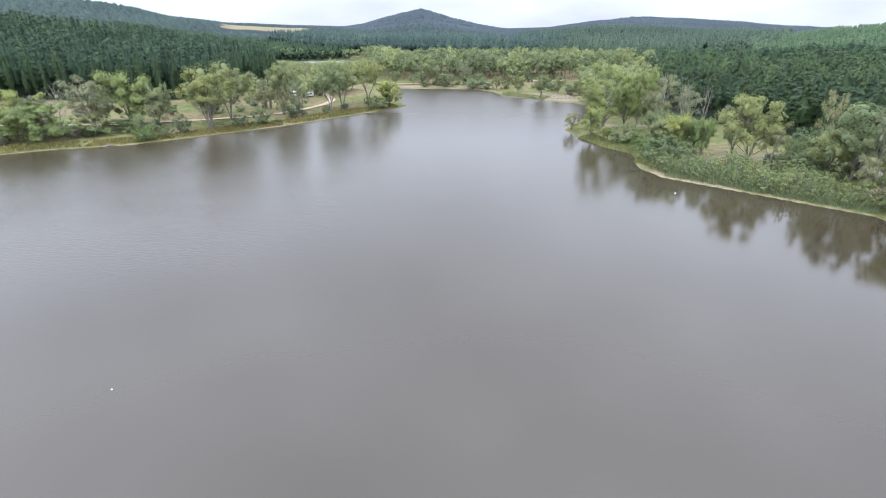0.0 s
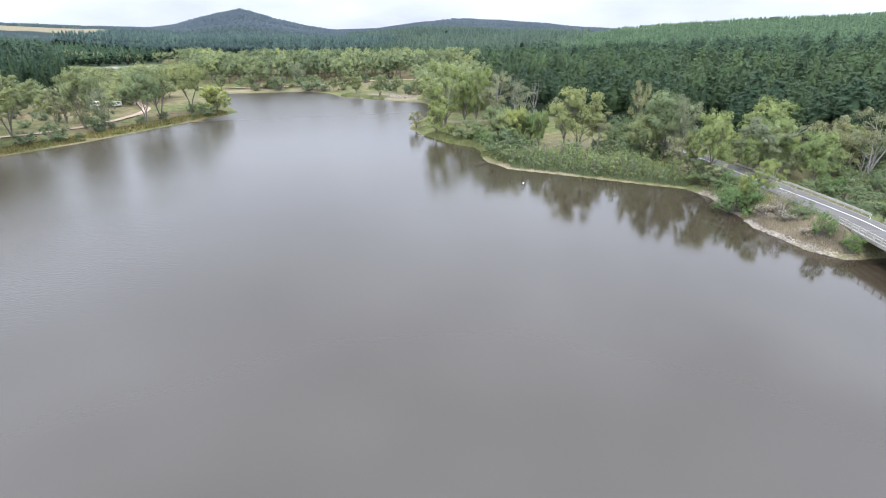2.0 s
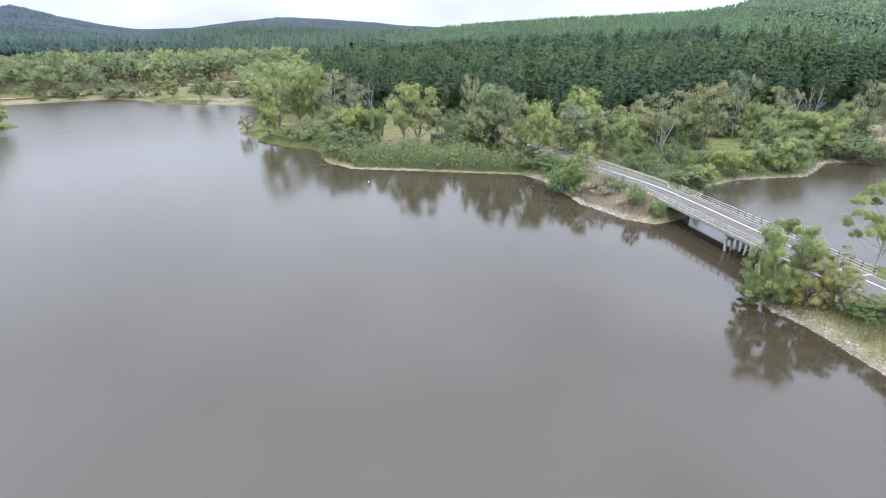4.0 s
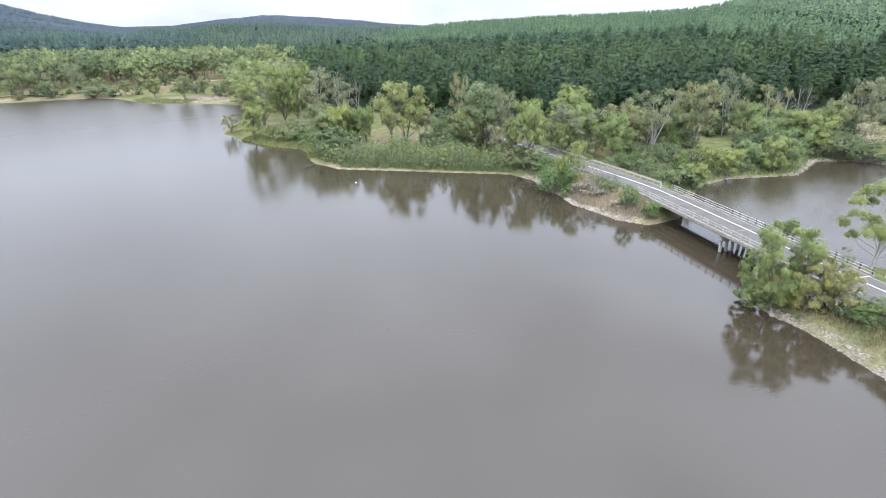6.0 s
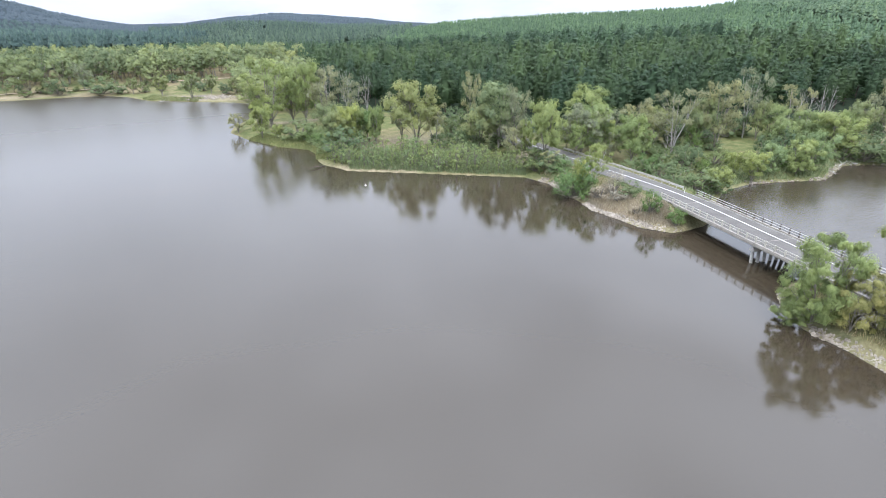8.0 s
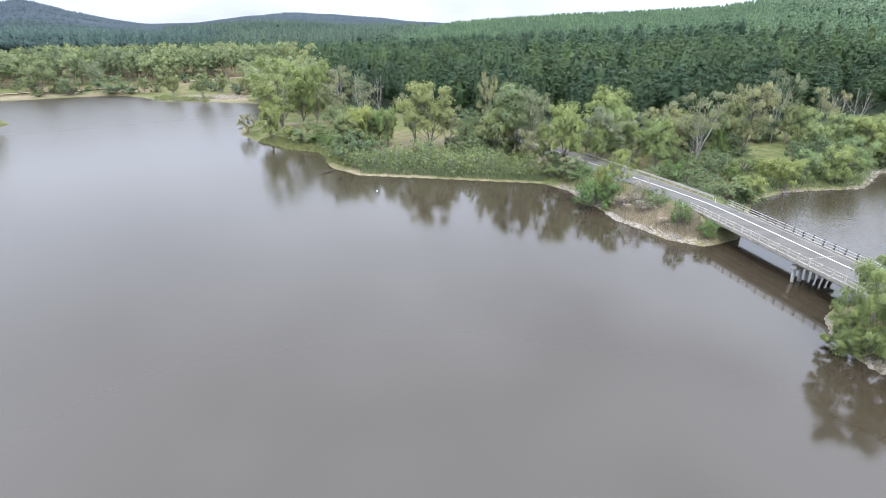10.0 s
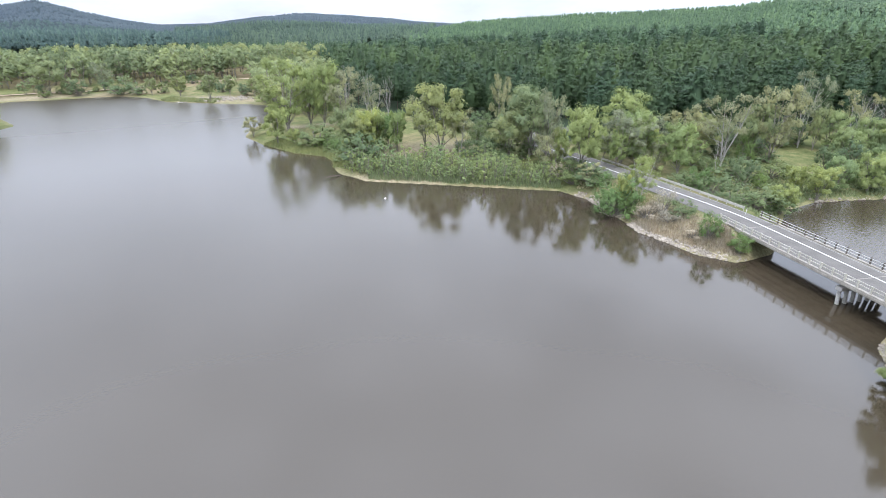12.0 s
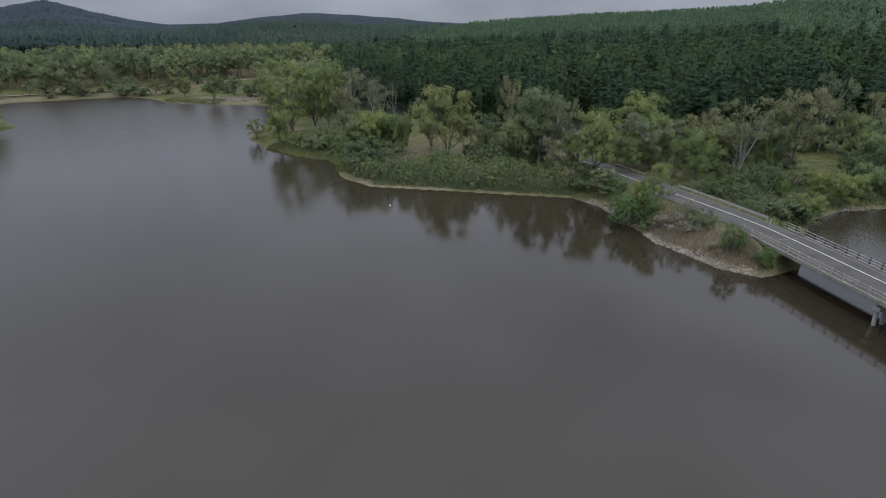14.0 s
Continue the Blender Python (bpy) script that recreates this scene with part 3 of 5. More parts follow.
WORN_PAINT = grainy("worn_road_paint", (0.2, 0.2, 0.195), (0.36, 0.36, 0.35), 0.8, 9.0, 0.8, 0.1, 0.003)


def shifted(line, side):
    """The line moved sideways by one offset per point."""
    t = np.gradient(line, axis=0)
    t /= np.linalg.norm(t, axis=1)[:, None]
    return line + np.stack([-t[:, 1], t[:, 0]], 1) * np.asarray(side)[:, None]


lined = road_line[:int(np.argmax(road_line[:, 1] > 126))]
drift = np.interp(lined[:, 1], [20, 66, 92], [-1.0, -1.2, 0.0])
for name, off, half, paint in (("centre_line", drift, 0.11, LINE_PAINT), ("edge_line", np.full(len(lined), -3.3), 0.06, WORN_PAINT)):
    v, f = ribbon(shifted(lined, off), half, -half, DECK + 0.008)
    tagged(new(name, mesh_of(name, v, f, paint)), "solid white painted road line", "road marking", kind="structure")

A, B = Vector((95.6, 61.0, 0)), Vector((81.2, 26.0, 0))
span = (A - B).length
axis = (A - B).normalized()
bridge = tagged(new("road_bridge"), "low concrete road bridge with post-and-rail sides on slanting piles", "bridge")
bridge.matrix_basis = Matrix.Translation(B) @ Matrix.Rotation(math.atan2(axis.y, axis.x), 4, "Z")
# bridge frame: x along the road from the near bank, y towards the lake
HALF, reach = 4.05, span + 4.2
piece("deck", box_mesh("deck", span, 2 * HALF + 0.5, 0.32, CONCRETE, 0.03), bridge, "", pose(span / 2, 0, DECK - 0.36))
for s in (-1, 1):
    piece("kerb", box_mesh("kerb", reach, 0.42, 0.2, CONCRETE, 0.03), bridge, "pale concrete kerb", pose(reach / 2, s * HALF, DECK - 0.04))
    piece("girder", box_mesh("girder", span - 0.6, 0.4, 0.4, CONCRETE, 0.03), bridge, "", pose(span / 2, s * (HALF - 0.8), DECK - 0.82))
girder_mesh = box_mesh("girder", span - 0.6, 0.4, 0.4, CONCRETE, 0.03)
for y in (-1.85, 0.0, 1.85):
    piece("girder", girder_mesh, bridge, "", pose(span / 2, y, DECK - 0.82))
post_mesh = box_mesh("post", 0.2, 0.2, 1.05, RAIL_CONCRETE, 0.02)
dark_post = box_mesh("post", 0.17, 0.17, 1.05, DARK_TIMBER, 0.02)
posts = 24
for s in (-1, 1):
    for i in range(posts):
        piece("post", post_mesh if s > 0 else dark_post, bridge, "" if s > 0 else "dark timber post", pose(0.3 + (reach - 0.6) * i / (posts - 1), s * HALF, DECK + 0.12))
    for z in (0.55, 0.95):
        piece("rail", box_mesh("rail", reach, 0.07, 0.13 if s > 0 else 0.08, RAIL_CONCRETE if s > 0 else STEEL, 0.015), bridge, "", pose(reach / 2, s * (HALF - 0.1), DECK + z))
PIER = 18.6
piece("crosshead", box_mesh("crosshead", 0.9, 2 * HALF + 0.1, 0.55, PILE_CONCRETE, 0.04), bridge, "pale concrete crosshead", pose(PIER, 0, DECK - 1.37))
bm = bmesh.new()
bmesh.ops.create_cone(bm, segments=14, radius1=0.24, radius2=0.24, depth=DECK + 1.1, cap_ends=True, matrix=Matrix.Translation((0, 0, (DECK + 1.1) / 2 - 2.6)))
pile_mesh = bm_mesh("pile", bm, PILE_CONCRETE, True)
for i in range(7):
    piece("pile", pile_mesh, bridge, "pale grey concrete pile", pose(PIER, -3.6 + 1.2 * i, 0.02, 0, 6, 0))
for x in (0.0, span):
    piece("abutment", box_mesh("abutment", 0.8, 2 * HALF + 0.3, 3.2, CONCRETE, 0.05), bridge, "stained concrete abutment", pose(x, 0, -0.2))
for x in (0.2, PIER, span - 0.2):
    piece("expansion_joint", box_mesh("expansion_joint", 0.16 if x < 1 else 0.1, 7.0, 0.012, LINE_PAINT if x < 1 else CONCRETE, 0), bridge, "pale joint strip across the road", pose(x, 0, DECK + 0.004))

# guard rail along the road beyond the bridge
guard = tagged(new("guard_rail"), "weathered cream guard rail beside the road", "guard rail")
gl = road_line[(road_line[:, 1] > 66.5) & (road_line[:, 1] < 108)]
tg = np.gradient(gl, axis=0)
tg /= np.linalg.norm(tg, axis=1)[:, None]
gn = np.stack([tg[:, 1], -tg[:, 0]], 1)
gp = gl + gn * 4.25
guard.matrix_basis = Matrix.Translation((gp[0][0], gp[0][1], 0))
gp0 = gp - gp[0]
v, f = ribbon(gp0, 0.05, -0.05, DECK + 0.62, 0.42)
piece("beam", mesh_of("beam", v, f, CREAM_PAINT), guard)
gpost = box_mesh("post", 0.12, 0.12, 0.9, STEEL, 0.01)
for p in gp0[::1]:
    piece("post", gpost, guard, "", pose(p[0] + 0.08, p[1], DECK - 0.25))



def guide_post(x, y):
    """A white roadside delineator with a red reflector."""
    ob = tagged(new("guide_post"), "white roadside guide post with a small red reflector", "guide post", "guide posts along the road")
    ob.matrix_basis = pose(x, y, DECK - 0.35, 0, 0, 22)
    shaft = piece("shaft", box_mesh("shaft", 0.13, 0.07, 1.4, WHITE_PAINT, 0.015), ob)
    piece("reflector", box_mesh("reflector", 0.08, 0.02, 0.16, REFLECTOR, 0.004), shaft, "red reflector", pose(0, -0.045, 1.1))


REFLECTOR = grainy("red_reflector", (0.4, 0.03, 0.02), (0.5, 0.05, 0.03), 3.0, 20.0, 0.3, 0.02, 0.002)
for gx0, gy0 in ((100.2, 65.4), (92.4, 67.2), (86.6, 23.6)):
    guide_post(gx0, gy0)

track_line = smooth_line([(-190, 196), (-150, 197), (-128, 199), (-112, 206), (-96, 215), (-82, 224), (-70, 236), (-60, 252), (-56, 275), (-66, 300)], 3.0)
v, f = ribbon(track_line, 1.7, -1.7, ground_z(track_line[:, 0], track_line[:, 1]) + 0.22)
tagged(new("dirt_track", mesh_of("dirt_track", v, f, DIRT)), "pale dirt track along the wooded bank", "track", kind="structure")
north_track = smooth_line([(-60, 372), (-20, 372), (20, 371), (60, 378), (110, 380)], 4.0)
v, f = ribbon(north_track, 2.0, -2.0, ground_z(north_track[:, 0], north_track[:, 1]) + 0.22)
tagged(new("dirt_track", mesh_of("dirt_track", v, f, DIRT)), "pale dirt track behind the far shore", "track", kind="structure")

ramp_v = [(38.5, 308.6, -0.15), (47, 305, 0.12), (60, 300, 0.9), (58, 302.5, 0.9), (47, 307.5, 0.12), (39, 310.2, -0.15)]
bm = bmesh.new()
top = bm.faces.new([bm.verts.new(p) for p in ramp_v])
low = bmesh.ops.extrude_face_region(bm, geom=[top])
bmesh.ops.translate(bm, verts=[g for g in low["geom"] if isinstance(g, bmesh.types.BMVert)], vec=(0, 0, -0.5))
bmesh.ops.recalc_face_normals(bm, faces=list(bm.faces))
tagged(new("boat_ramp", bm_mesh("boat_ramp", bm, CONCRETE)), "pale concrete boat ramp running into the lake", "boat ramp")


# ---- trees ----
def gum_parts(seed, height, width, stems=2, lobes=20, puffs=4, per=92, leaf=0.47, low=0.3, puff=0.16, bare=0.0, lean=0.22, droop=0.6, twigs=2, girth=1.0, body=0.45, shape=ROUND):
    """A eucalyptus: leaning stems, boughs to rounded lobes, each lobe a heap of leafy puffs. Returns trunk, sprays and a tone for each leaf corner."""
    rng, rnd = np.random.default_rng(seed), random.Random(seed)
    tubes, centres, radii, hearts, tones, tips, lines = Tubes(), [], [], [], [], [], []
    r0 = girth * height * 0.0115
    for s in range(stems):
        turn = 2 * math.pi * s / stems + rnd.uniform(-0.6, 0.6)
        out = Vector((math.cos(turn), math.sin(turn), 0)) * width * (lean if stems > 1 else 0.05) * rnd.uniform(0.6, 1.3)
        line = [Vector((math.cos(turn) * 0.15, math.sin(turn) * 0.15, -0.5))]
        for k, share in ((0.0, 0.0), (0.22, 0.2), (0.45, 0.55), (0.7, 0.85), (0.9, 1.0)):
            line.append(out * share + Vector((rnd.uniform(-1, 1), rnd.uniform(-1, 1), 0)) * width * 0.025 * (k > 0) + Vector((0, 0, height * k)))
        tubes.limb(line, [r0 * q for q in (1.5, 1.2, 0.95, 0.7, 0.42, 0.14)], 7)
        lines.append(line)
        tips.append(line[-1])
    for k in range(lobes):
        u = (k + rnd.random()) / lobes
        z = height * (low + (0.9 - low) * u)
        swell = math.sqrt(max(0.05, 1 - ((u - 0.5) / 0.66) ** 2))
        a = 2.4 * k + rnd.uniform(-0.7, 0.7)
        reach = 0.5 * width * swell * rnd.uniform(0.3, 0.95)
        end = Vector((math.cos(a) * reach, math.sin(a) * reach, z))
        line = min(lines, key=lambda q: (q[3] - end).length)
        h = max(0.1, z / height - rnd.uniform(0.14, 0.3))
        ks = (0.0, 0.22, 0.45, 0.7, 0.9)
        i = max(n for n in range(4) if ks[n] <= h or n == 0)
        root = line[i + 1].lerp(line[i + 2], min(1.0, (h - ks[i]) / (ks[i + 1] - ks[i])))
        bend = root.lerp(end, 0.55) - Vector((0, 0, 0.03 * height))
        tubes.limb([root, bend, end], [r0 * 0.5 * (1.1 - 0.6 * u), r0 * 0.3, r0 * 0.1], 5)
        tips.append(end)
        size = puff * width * rnd.uniform(0.6, 1.3)
        tone = rnd.uniform(0.5, 0.74)
        for j in range(puffs):
            b2, e = rnd.uniform(0, 6.283), rnd.uniform(-0.35, 0.8)
            q = size * rnd.uniform(0.45, 0.85)
            tip = end + Vector((math.cos(b2) * q, math.sin(b2) * q, e * q))
            tips.append(tip)
            if j < twigs:
                tubes.limb([bend.lerp(end, rnd.uniform(0.3, 1.0)), tip], [r0 * 0.14, r0 * 0.05], 3)
            if rnd.random() >= bare:
                centres.append(tuple(tip))
                radii.append(size * rnd.uniform(0.5, 0.85))
                hearts.append((end.x * 0.45, end.y * 0.45, end.z - 0.8 * size))
                tones.append(min(1.0, max(0.05, tone + rnd.uniform(-0.15, 0.15))))
    tv = np.array(tubes.v)
    if not centres:
        return tv * (1, 1, height / max(p.z for p in tips)), tubes.f, None, None, None, None
    lv, lf, ln = tufts(rng, centres, radii, hearts, per, leaf, leaf * 0.5, droop, 1.12, 0.25, body, shape)
    fit = np.array([width / (2 * np.percentile(np.hypot(lv[:, 0], lv[:, 1]), 96))] * 2 + [height / np.percentile(lv[:, 2], 99.0)])
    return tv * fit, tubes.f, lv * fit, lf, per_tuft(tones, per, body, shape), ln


def toned(me, tones):
    me.attributes.new("tree_tone", "FLOAT", "POINT").data.foreach_set("value", np.asarray(tones, np.float32))
    return me


def gum(name, seed, bark, leaf_mat, height, width, **more):
    """A tree thing at the origin: an empty with its trunk and crown."""
    tv, tf, lv, lf, tone, ln = gum_parts(seed, height, width, **more)
    ob = new(name)
    piece("trunk", mesh_of("trunk", tv, tf, bark, True), ob)
    if lv is not None:
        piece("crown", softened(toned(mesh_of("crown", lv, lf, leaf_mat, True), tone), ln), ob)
    ob["size"] = (height, width)
    return ob


def shrub(name, seed, leaf_mat, height, width, clumps=26, per=40, leaf=0.3, body=0.42):
    rng, rnd = np.random.default_rng(seed), random.Random(seed)
    tubes, cs, rs, tones = Tubes(), [], [], []
    for k in range(clumps):
        a, q = 2.4 * k + rnd.uniform(-0.5, 0.5), math.sqrt((k + 0.5) / clumps) * 0.38 * width
        top = Vector((math.cos(a) * q, math.sin(a) * q, height * rnd.uniform(0.12, 0.85) * (1 - 0.6 * (q / (0.5 * width)) ** 2)))
        tubes.limb([Vector((0, 0, -0.3)), Vector((top.x * 0.5, top.y * 0.5, top.z * 0.45)), top], [0.07, 0.05, 0.02], 4)
        cs.append(tuple(top))
        rs.append(0.122 * width * rnd.uniform(0.7, 1.3))
        tones.append(rnd.uniform(0.5, 0.74))
    lv, lf, ln = tufts(rng, cs, rs, [(0, 0, 0.1 * height)] * len(cs), per, leaf, leaf * 0.5, 0.1, 1.05, 0.25, body)
    lv[:, 2] = np.maximum(lv[:, 2] * height / lv[:, 2].max(), -0.1)
    ob = new(name)
    piece("stem", mesh_of("stem", tubes.v, tubes.f, BARK, True), ob)
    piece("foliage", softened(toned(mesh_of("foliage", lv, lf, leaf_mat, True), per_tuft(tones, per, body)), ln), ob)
    ob["size"] = (height, width)
    return ob


GUMS = "gum trees round the lake"
SHRUBS = "shrubs on the banks"
KINDS = {
    "olive": lambda i: gum("gum_tree", 10 + i, BARK, GUM_LEAF, 18, 15, stems=3, lobes=24, low=0.32, puff=0.15),
    "lime": lambda i: gum("gum_tree", 20 + i, BARK, LIME_LEAF, 16, 14, stems=3, lobes=26, low=0.24, puff=0.155),
    "fresh": lambda i: gum("gum_tree", 25 + i, BARK, FRESH_LEAF, 12, 12, stems=3, lobes=20, low=0.18, puff=0.16),
    "sage": lambda i: gum("gum_tree", 27 + i, BARK, SAGE_LEAF, 10, 10, stems=4, lobes=24, low=0.1, puff=0.15, leaf=0.34, droop=0.8),
    "grey": lambda i: gum("gum_tree", 30 + i, BARK, GREY_LEAF, 17, 15, stems=4, lobes=24, per=90, low=0.24, puff=0.13, leaf=0.38, body=0.35),
    "spreading": lambda i: gum("gum_tree", 35 + i, BARK, GUM_LEAF, 18, 16, stems=3, lobes=22, low=0.45, puff=0.14, lean=0.3),
    "tall": lambda i: gum("gum_tree", 40 + i, BARK, GUM_LEAF, 20, 12, stems=1, lobes=19, low=0.28),
    "willow": lambda i: gum("wattle_tree", 50 + i, BARK, LIME_LEAF, 16, 20, stems=5, lobes=52, low=0.1, lean=0.3, droop=1.0, puff=0.088, leaf=0.42),
    "weeping": lambda i: gum("wattle_tree", 56 + i, BARK, LIME_LEAF, 20, 17, stems=4, lobes=32, per=90, low=0.22, lean=0.28, droop=1.0, puff=0.1, leaf=0.42, body=0.35),
    "sparse": lambda i: gum("gum_tree", 60 + i, DEAD_WOOD, GREY_LEAF, 16, 13, stems=3, lobes=18, per=80, bare=0.25, low=0.38, puff=0.125, leaf=0.36, girth=0.8, body=0.2),
    "dead": lambda i: gum("dead_tree", 70 + i, DEAD_WOOD, GREY_LEAF, 16, 9, stems=2, lobes=26, bare=2.0, low=0.3, girth=0.62, puff=0.2, twigs=4, lean=0.16),
    "waterside": lambda i: gum("gum_tree", 130 + i, BARK, LIME_LEAF, 10, 9, stems=4, lobes=46, puffs=6, per=130, leaf=0.2, low=0.08, puff=0.11, lean=0.3, droop=1.1, body=0.32),
    "golden": lambda i: gum("wattle_tree", 145 + i, BARK, GOLDEN_LEAF, 8, 7.5, stems=4, lobes=36, puffs=5, per=110, leaf=0.19, low=0.1, puff=0.11, lean=0.3, droop=1.0, body=0.3),
    "open": lambda i: gum("gum_tree", 135 + i, PALE_WOOD, LIME_LEAF, 12, 12, stems=2, lobes=30, puffs=4, per=140, leaf=0.24, low=0.32, puff=0.1, lean=0.25, droop=0.9, body=0.38),
    "thin": lambda i: gum("gum_sapling", 138 + i, BARK, GREY_LEAF, 8, 6, stems=3, lobes=14, puffs=3, per=60, leaf=0.22, low=0.3, puff=0.13, body=0.4),
    "low_gum": lambda i: gum("gum_tree", 80 + i, BARK, GUM_LEAF, 14, 13, stems=2, lobes=13, puffs=3, per=18, leaf=0.75, low=0.34, puff=0.16, twigs=0, body=0.8, shape=TENT),
    "sapling": lambda i: gum("gum_sapling", 85 + i, BARK, SAGE_LEAF, 4, 2.6, stems=4, lobes=12, puffs=2, per=24, leaf=0.26, low=0.06, puff=0.15, twigs=0, droop=-0.6, body=0.0),
    "bush": lambda i: shrub("shrub", 90 + i, BUSH_LEAF, 5, 6),
    "dark_bush": lambda i: shrub("shrub", 100 + i, DARK_LEAF, 5, 6),
    "fresh_bush": lambda i: shrub("shrub", 110 + i, FRESH_LEAF, 4, 5, 34, 95, 0.17, 0.34),
    "dry_bush": lambda i: shrub("shrub", 120 + i, DRY_LEAF, 3, 4, 20, 60, 0.16, 0.0),
}
LABELS = {
    "olive": "olive-green eucalyptus with forked grey trunk on the bank",
    "lime": "yellow-green bushy eucalyptus on the bank",
    "fresh": "fresh green eucalyptus on the sandy bank",
    "sage": "sage-green bushy eucalyptus beside the channel",
    "grey": "grey-green many-stemmed eucalyptus with open crown",
    "spreading": "spreading olive-green eucalyptus with clear forked stems",
    "tall": "tall olive-green eucalyptus with a single trunk",
    "willow": "wide yellow-green wattle with drooping foliage at the water",
    "weeping": "tall weeping yellow-green wattle with open crown",
    "sparse": "thin-leaved eucalyptus with pale bare limbs",
    "dead": "dead tree with bare bleached white branches",
    "waterside": "bushy yellow-green eucalyptus leaning over the water",
    "golden": "golden-green wattle beside the causeway",
    "open": "open-crowned eucalyptus with pale limbs beside the causeway",
    "thin": "small thin-leaved gum on the causeway bank",
    "low_gum": "olive-green eucalyptus in the belt beyond the shore",
    "sapling": "slender light green gum sapling among the reeds",
    "bush": "olive-green leafy shrub on the grassy bank",
    "dark_bush": "dense dark green shrub on the bank",
    "fresh_bush": "bright green leafy shrub near the water",
    "dry_bush": "dry pinkish-brown leafless shrub on the bank",
}
prototypes = {}
turner = random.Random(5)


def plant(kind, x, y, height, width, sink=0.0):
    """Sets a tree or shrub of a kind on the ground, its own height and crown width."""
    variant = turner.randrange(3 if kind not in ("dead", "dry_bush", "sparse", "waterside", "open", "thin") else 2)
    z = float(ground_z(x, y)) - sink
    if kind.endswith("bush"):
        height = max(height, 0.62 * width)
    elif kind in ("olive", "lime", "grey", "spreading", "sage", "fresh"):
        width = min(width, 1.02 * height)
    m = Matrix.Translation((x, y, max(z, -0.3))) @ Matrix.Rotation(turner.uniform(0, 6.28), 4, "Z")
    key = (kind, variant)
    first = key not in prototypes
    if first:
        ob = prototypes[key] = KINDS[kind](variant)
        bush = kind.endswith("bush")
        tagged(ob, LABELS[kind], "shrub" if bush else "tree", SHRUBS if bush else GUMS)
    ob = prototypes[key]
    h, w = ob["size"]
    m = m @ Matrix.Diagonal((width / w, width / w, height / h, 1))
    if first:
        ob.matrix_basis = m
    else:
        copy_thing(ob, m)


WEST_BANK = [("willow", -145, 177, 15.2, 23.4), ("willow", -134, 173.5, 11.9, 18.9), ("dead", -135.5, 187, 17.6, 10.8), ("grey", -126, 190, 18.5, 17.1), ("lime", -118, 200, 19.5, 17.1), ("grey", -108, 200, 12.3, 9.9), ("tall", -110, 212, 14.2, 4), ("spreading", -87, 197.5, 21.8, 24.3), ("spreading", -87, 218, 18.1, 14.4), ("spreading", -69, 232, 20.9, 14.4), ("grey", -61.5, 227.5, 20.9, 13.5), ("spreading", -49.5, 239, 19.9, 14.4), ("spreading", -46.5, 252, 17.6, 14.4), ("spreading", -36.5, 268, 19, 17.1), ("lime", -25, 262.5, 10, 15.3)]
WEST_SHRUBS = [("dark_bush", -94.8, 191, 7, 9), ("fresh_bush", -102, 178.5, 4, 8.5), ("bush", -72, 211, 5, 11), ("bush", -79, 206, 4, 8), ("bush", -118, 193, 5, 9), ("bush", -113, 189, 3.5, 7), ("dark_bush", -144, 168, 5, 9), ("bush", -122, 186, 4, 9), ("bush", -108, 190, 4, 8), ("dark_bush", -64, 226, 5, 6), ("bush", -30, 258, 4, 7), ("bush", -127, 181, 4, 9)]
EAST_TIP = [("weeping", 62, 198, 23, 18), ("grey", 50.5, 199, 9, 9.5), ("lime", 53.5, 182.5, 11, 8.5), ("lime", 57, 178, 7, 7), ("lime", 74, 196, 17, 9), ("grey", 79.5, 191, 19, 14), ("weeping", 72, 204, 19, 13), ("olive", 66, 152, 11, 9), ("bush", 62, 172, 4, 8), ("bush", 66, 168, 4, 7), ("fresh_bush", 72, 168, 7, 6), ("bush", 62.5, 150, 6, 8), ("bush", 64, 144, 6, 8), ("sparse", 86, 182, 16, 10), ("dead", 94, 222, 17, 8), ("dead", 97.5, 211, 15, 7), ("dead", 101, 200, 15, 7)]
EAST_BANK = [("lime", 72.4, 154.5, 16.4, 11.2), ("lime", 75.3, 146.6, 16.9, 9.1), ("fresh", 77.3, 154.9, 9.8, 11.0), ("olive", 85.0, 139.9, 18.1, 16.5), ("sparse", 87.9, 134.8, 12.2, 11.1), ("grey", 84.9, 147.8, 14.3, 8.1), ("olive", 65.0, 153.9, 12.9, 9.7), ("lime", 68.7, 152.7, 10.3, 7.1), ("grey", 103.0, 136.3, 17.3, 8.2), ("olive", 100.5, 121.7, 17.7, 14.2), ("olive", 97.5, 126.0, 12.6, 10.1), ("grey", 100.5, 115.6, 15.6, 7.3), ("lime", 99.7, 103.1, 14.2, 10.0), ("lime", 99.0, 109.5, 13.7, 6.6), ("grey", 96.6, 111.1, 8.9, 6.5), ("lime", 116.7, 101.1, 15.2, 13.9), ("lime", 107.1, 99.4, 11.7, 7.1), ("lime", 119.3, 91.2, 13.6, 12.9), ("grey", 117.6, 96.1, 10.0, 8.1), ("lime", 89.6, 83.2, 11.3, 5.9), ("open", 93.9, 82.8, 8.6, 7.2), ("thin", 95.0, 96.7, 5.6, 6.3)]
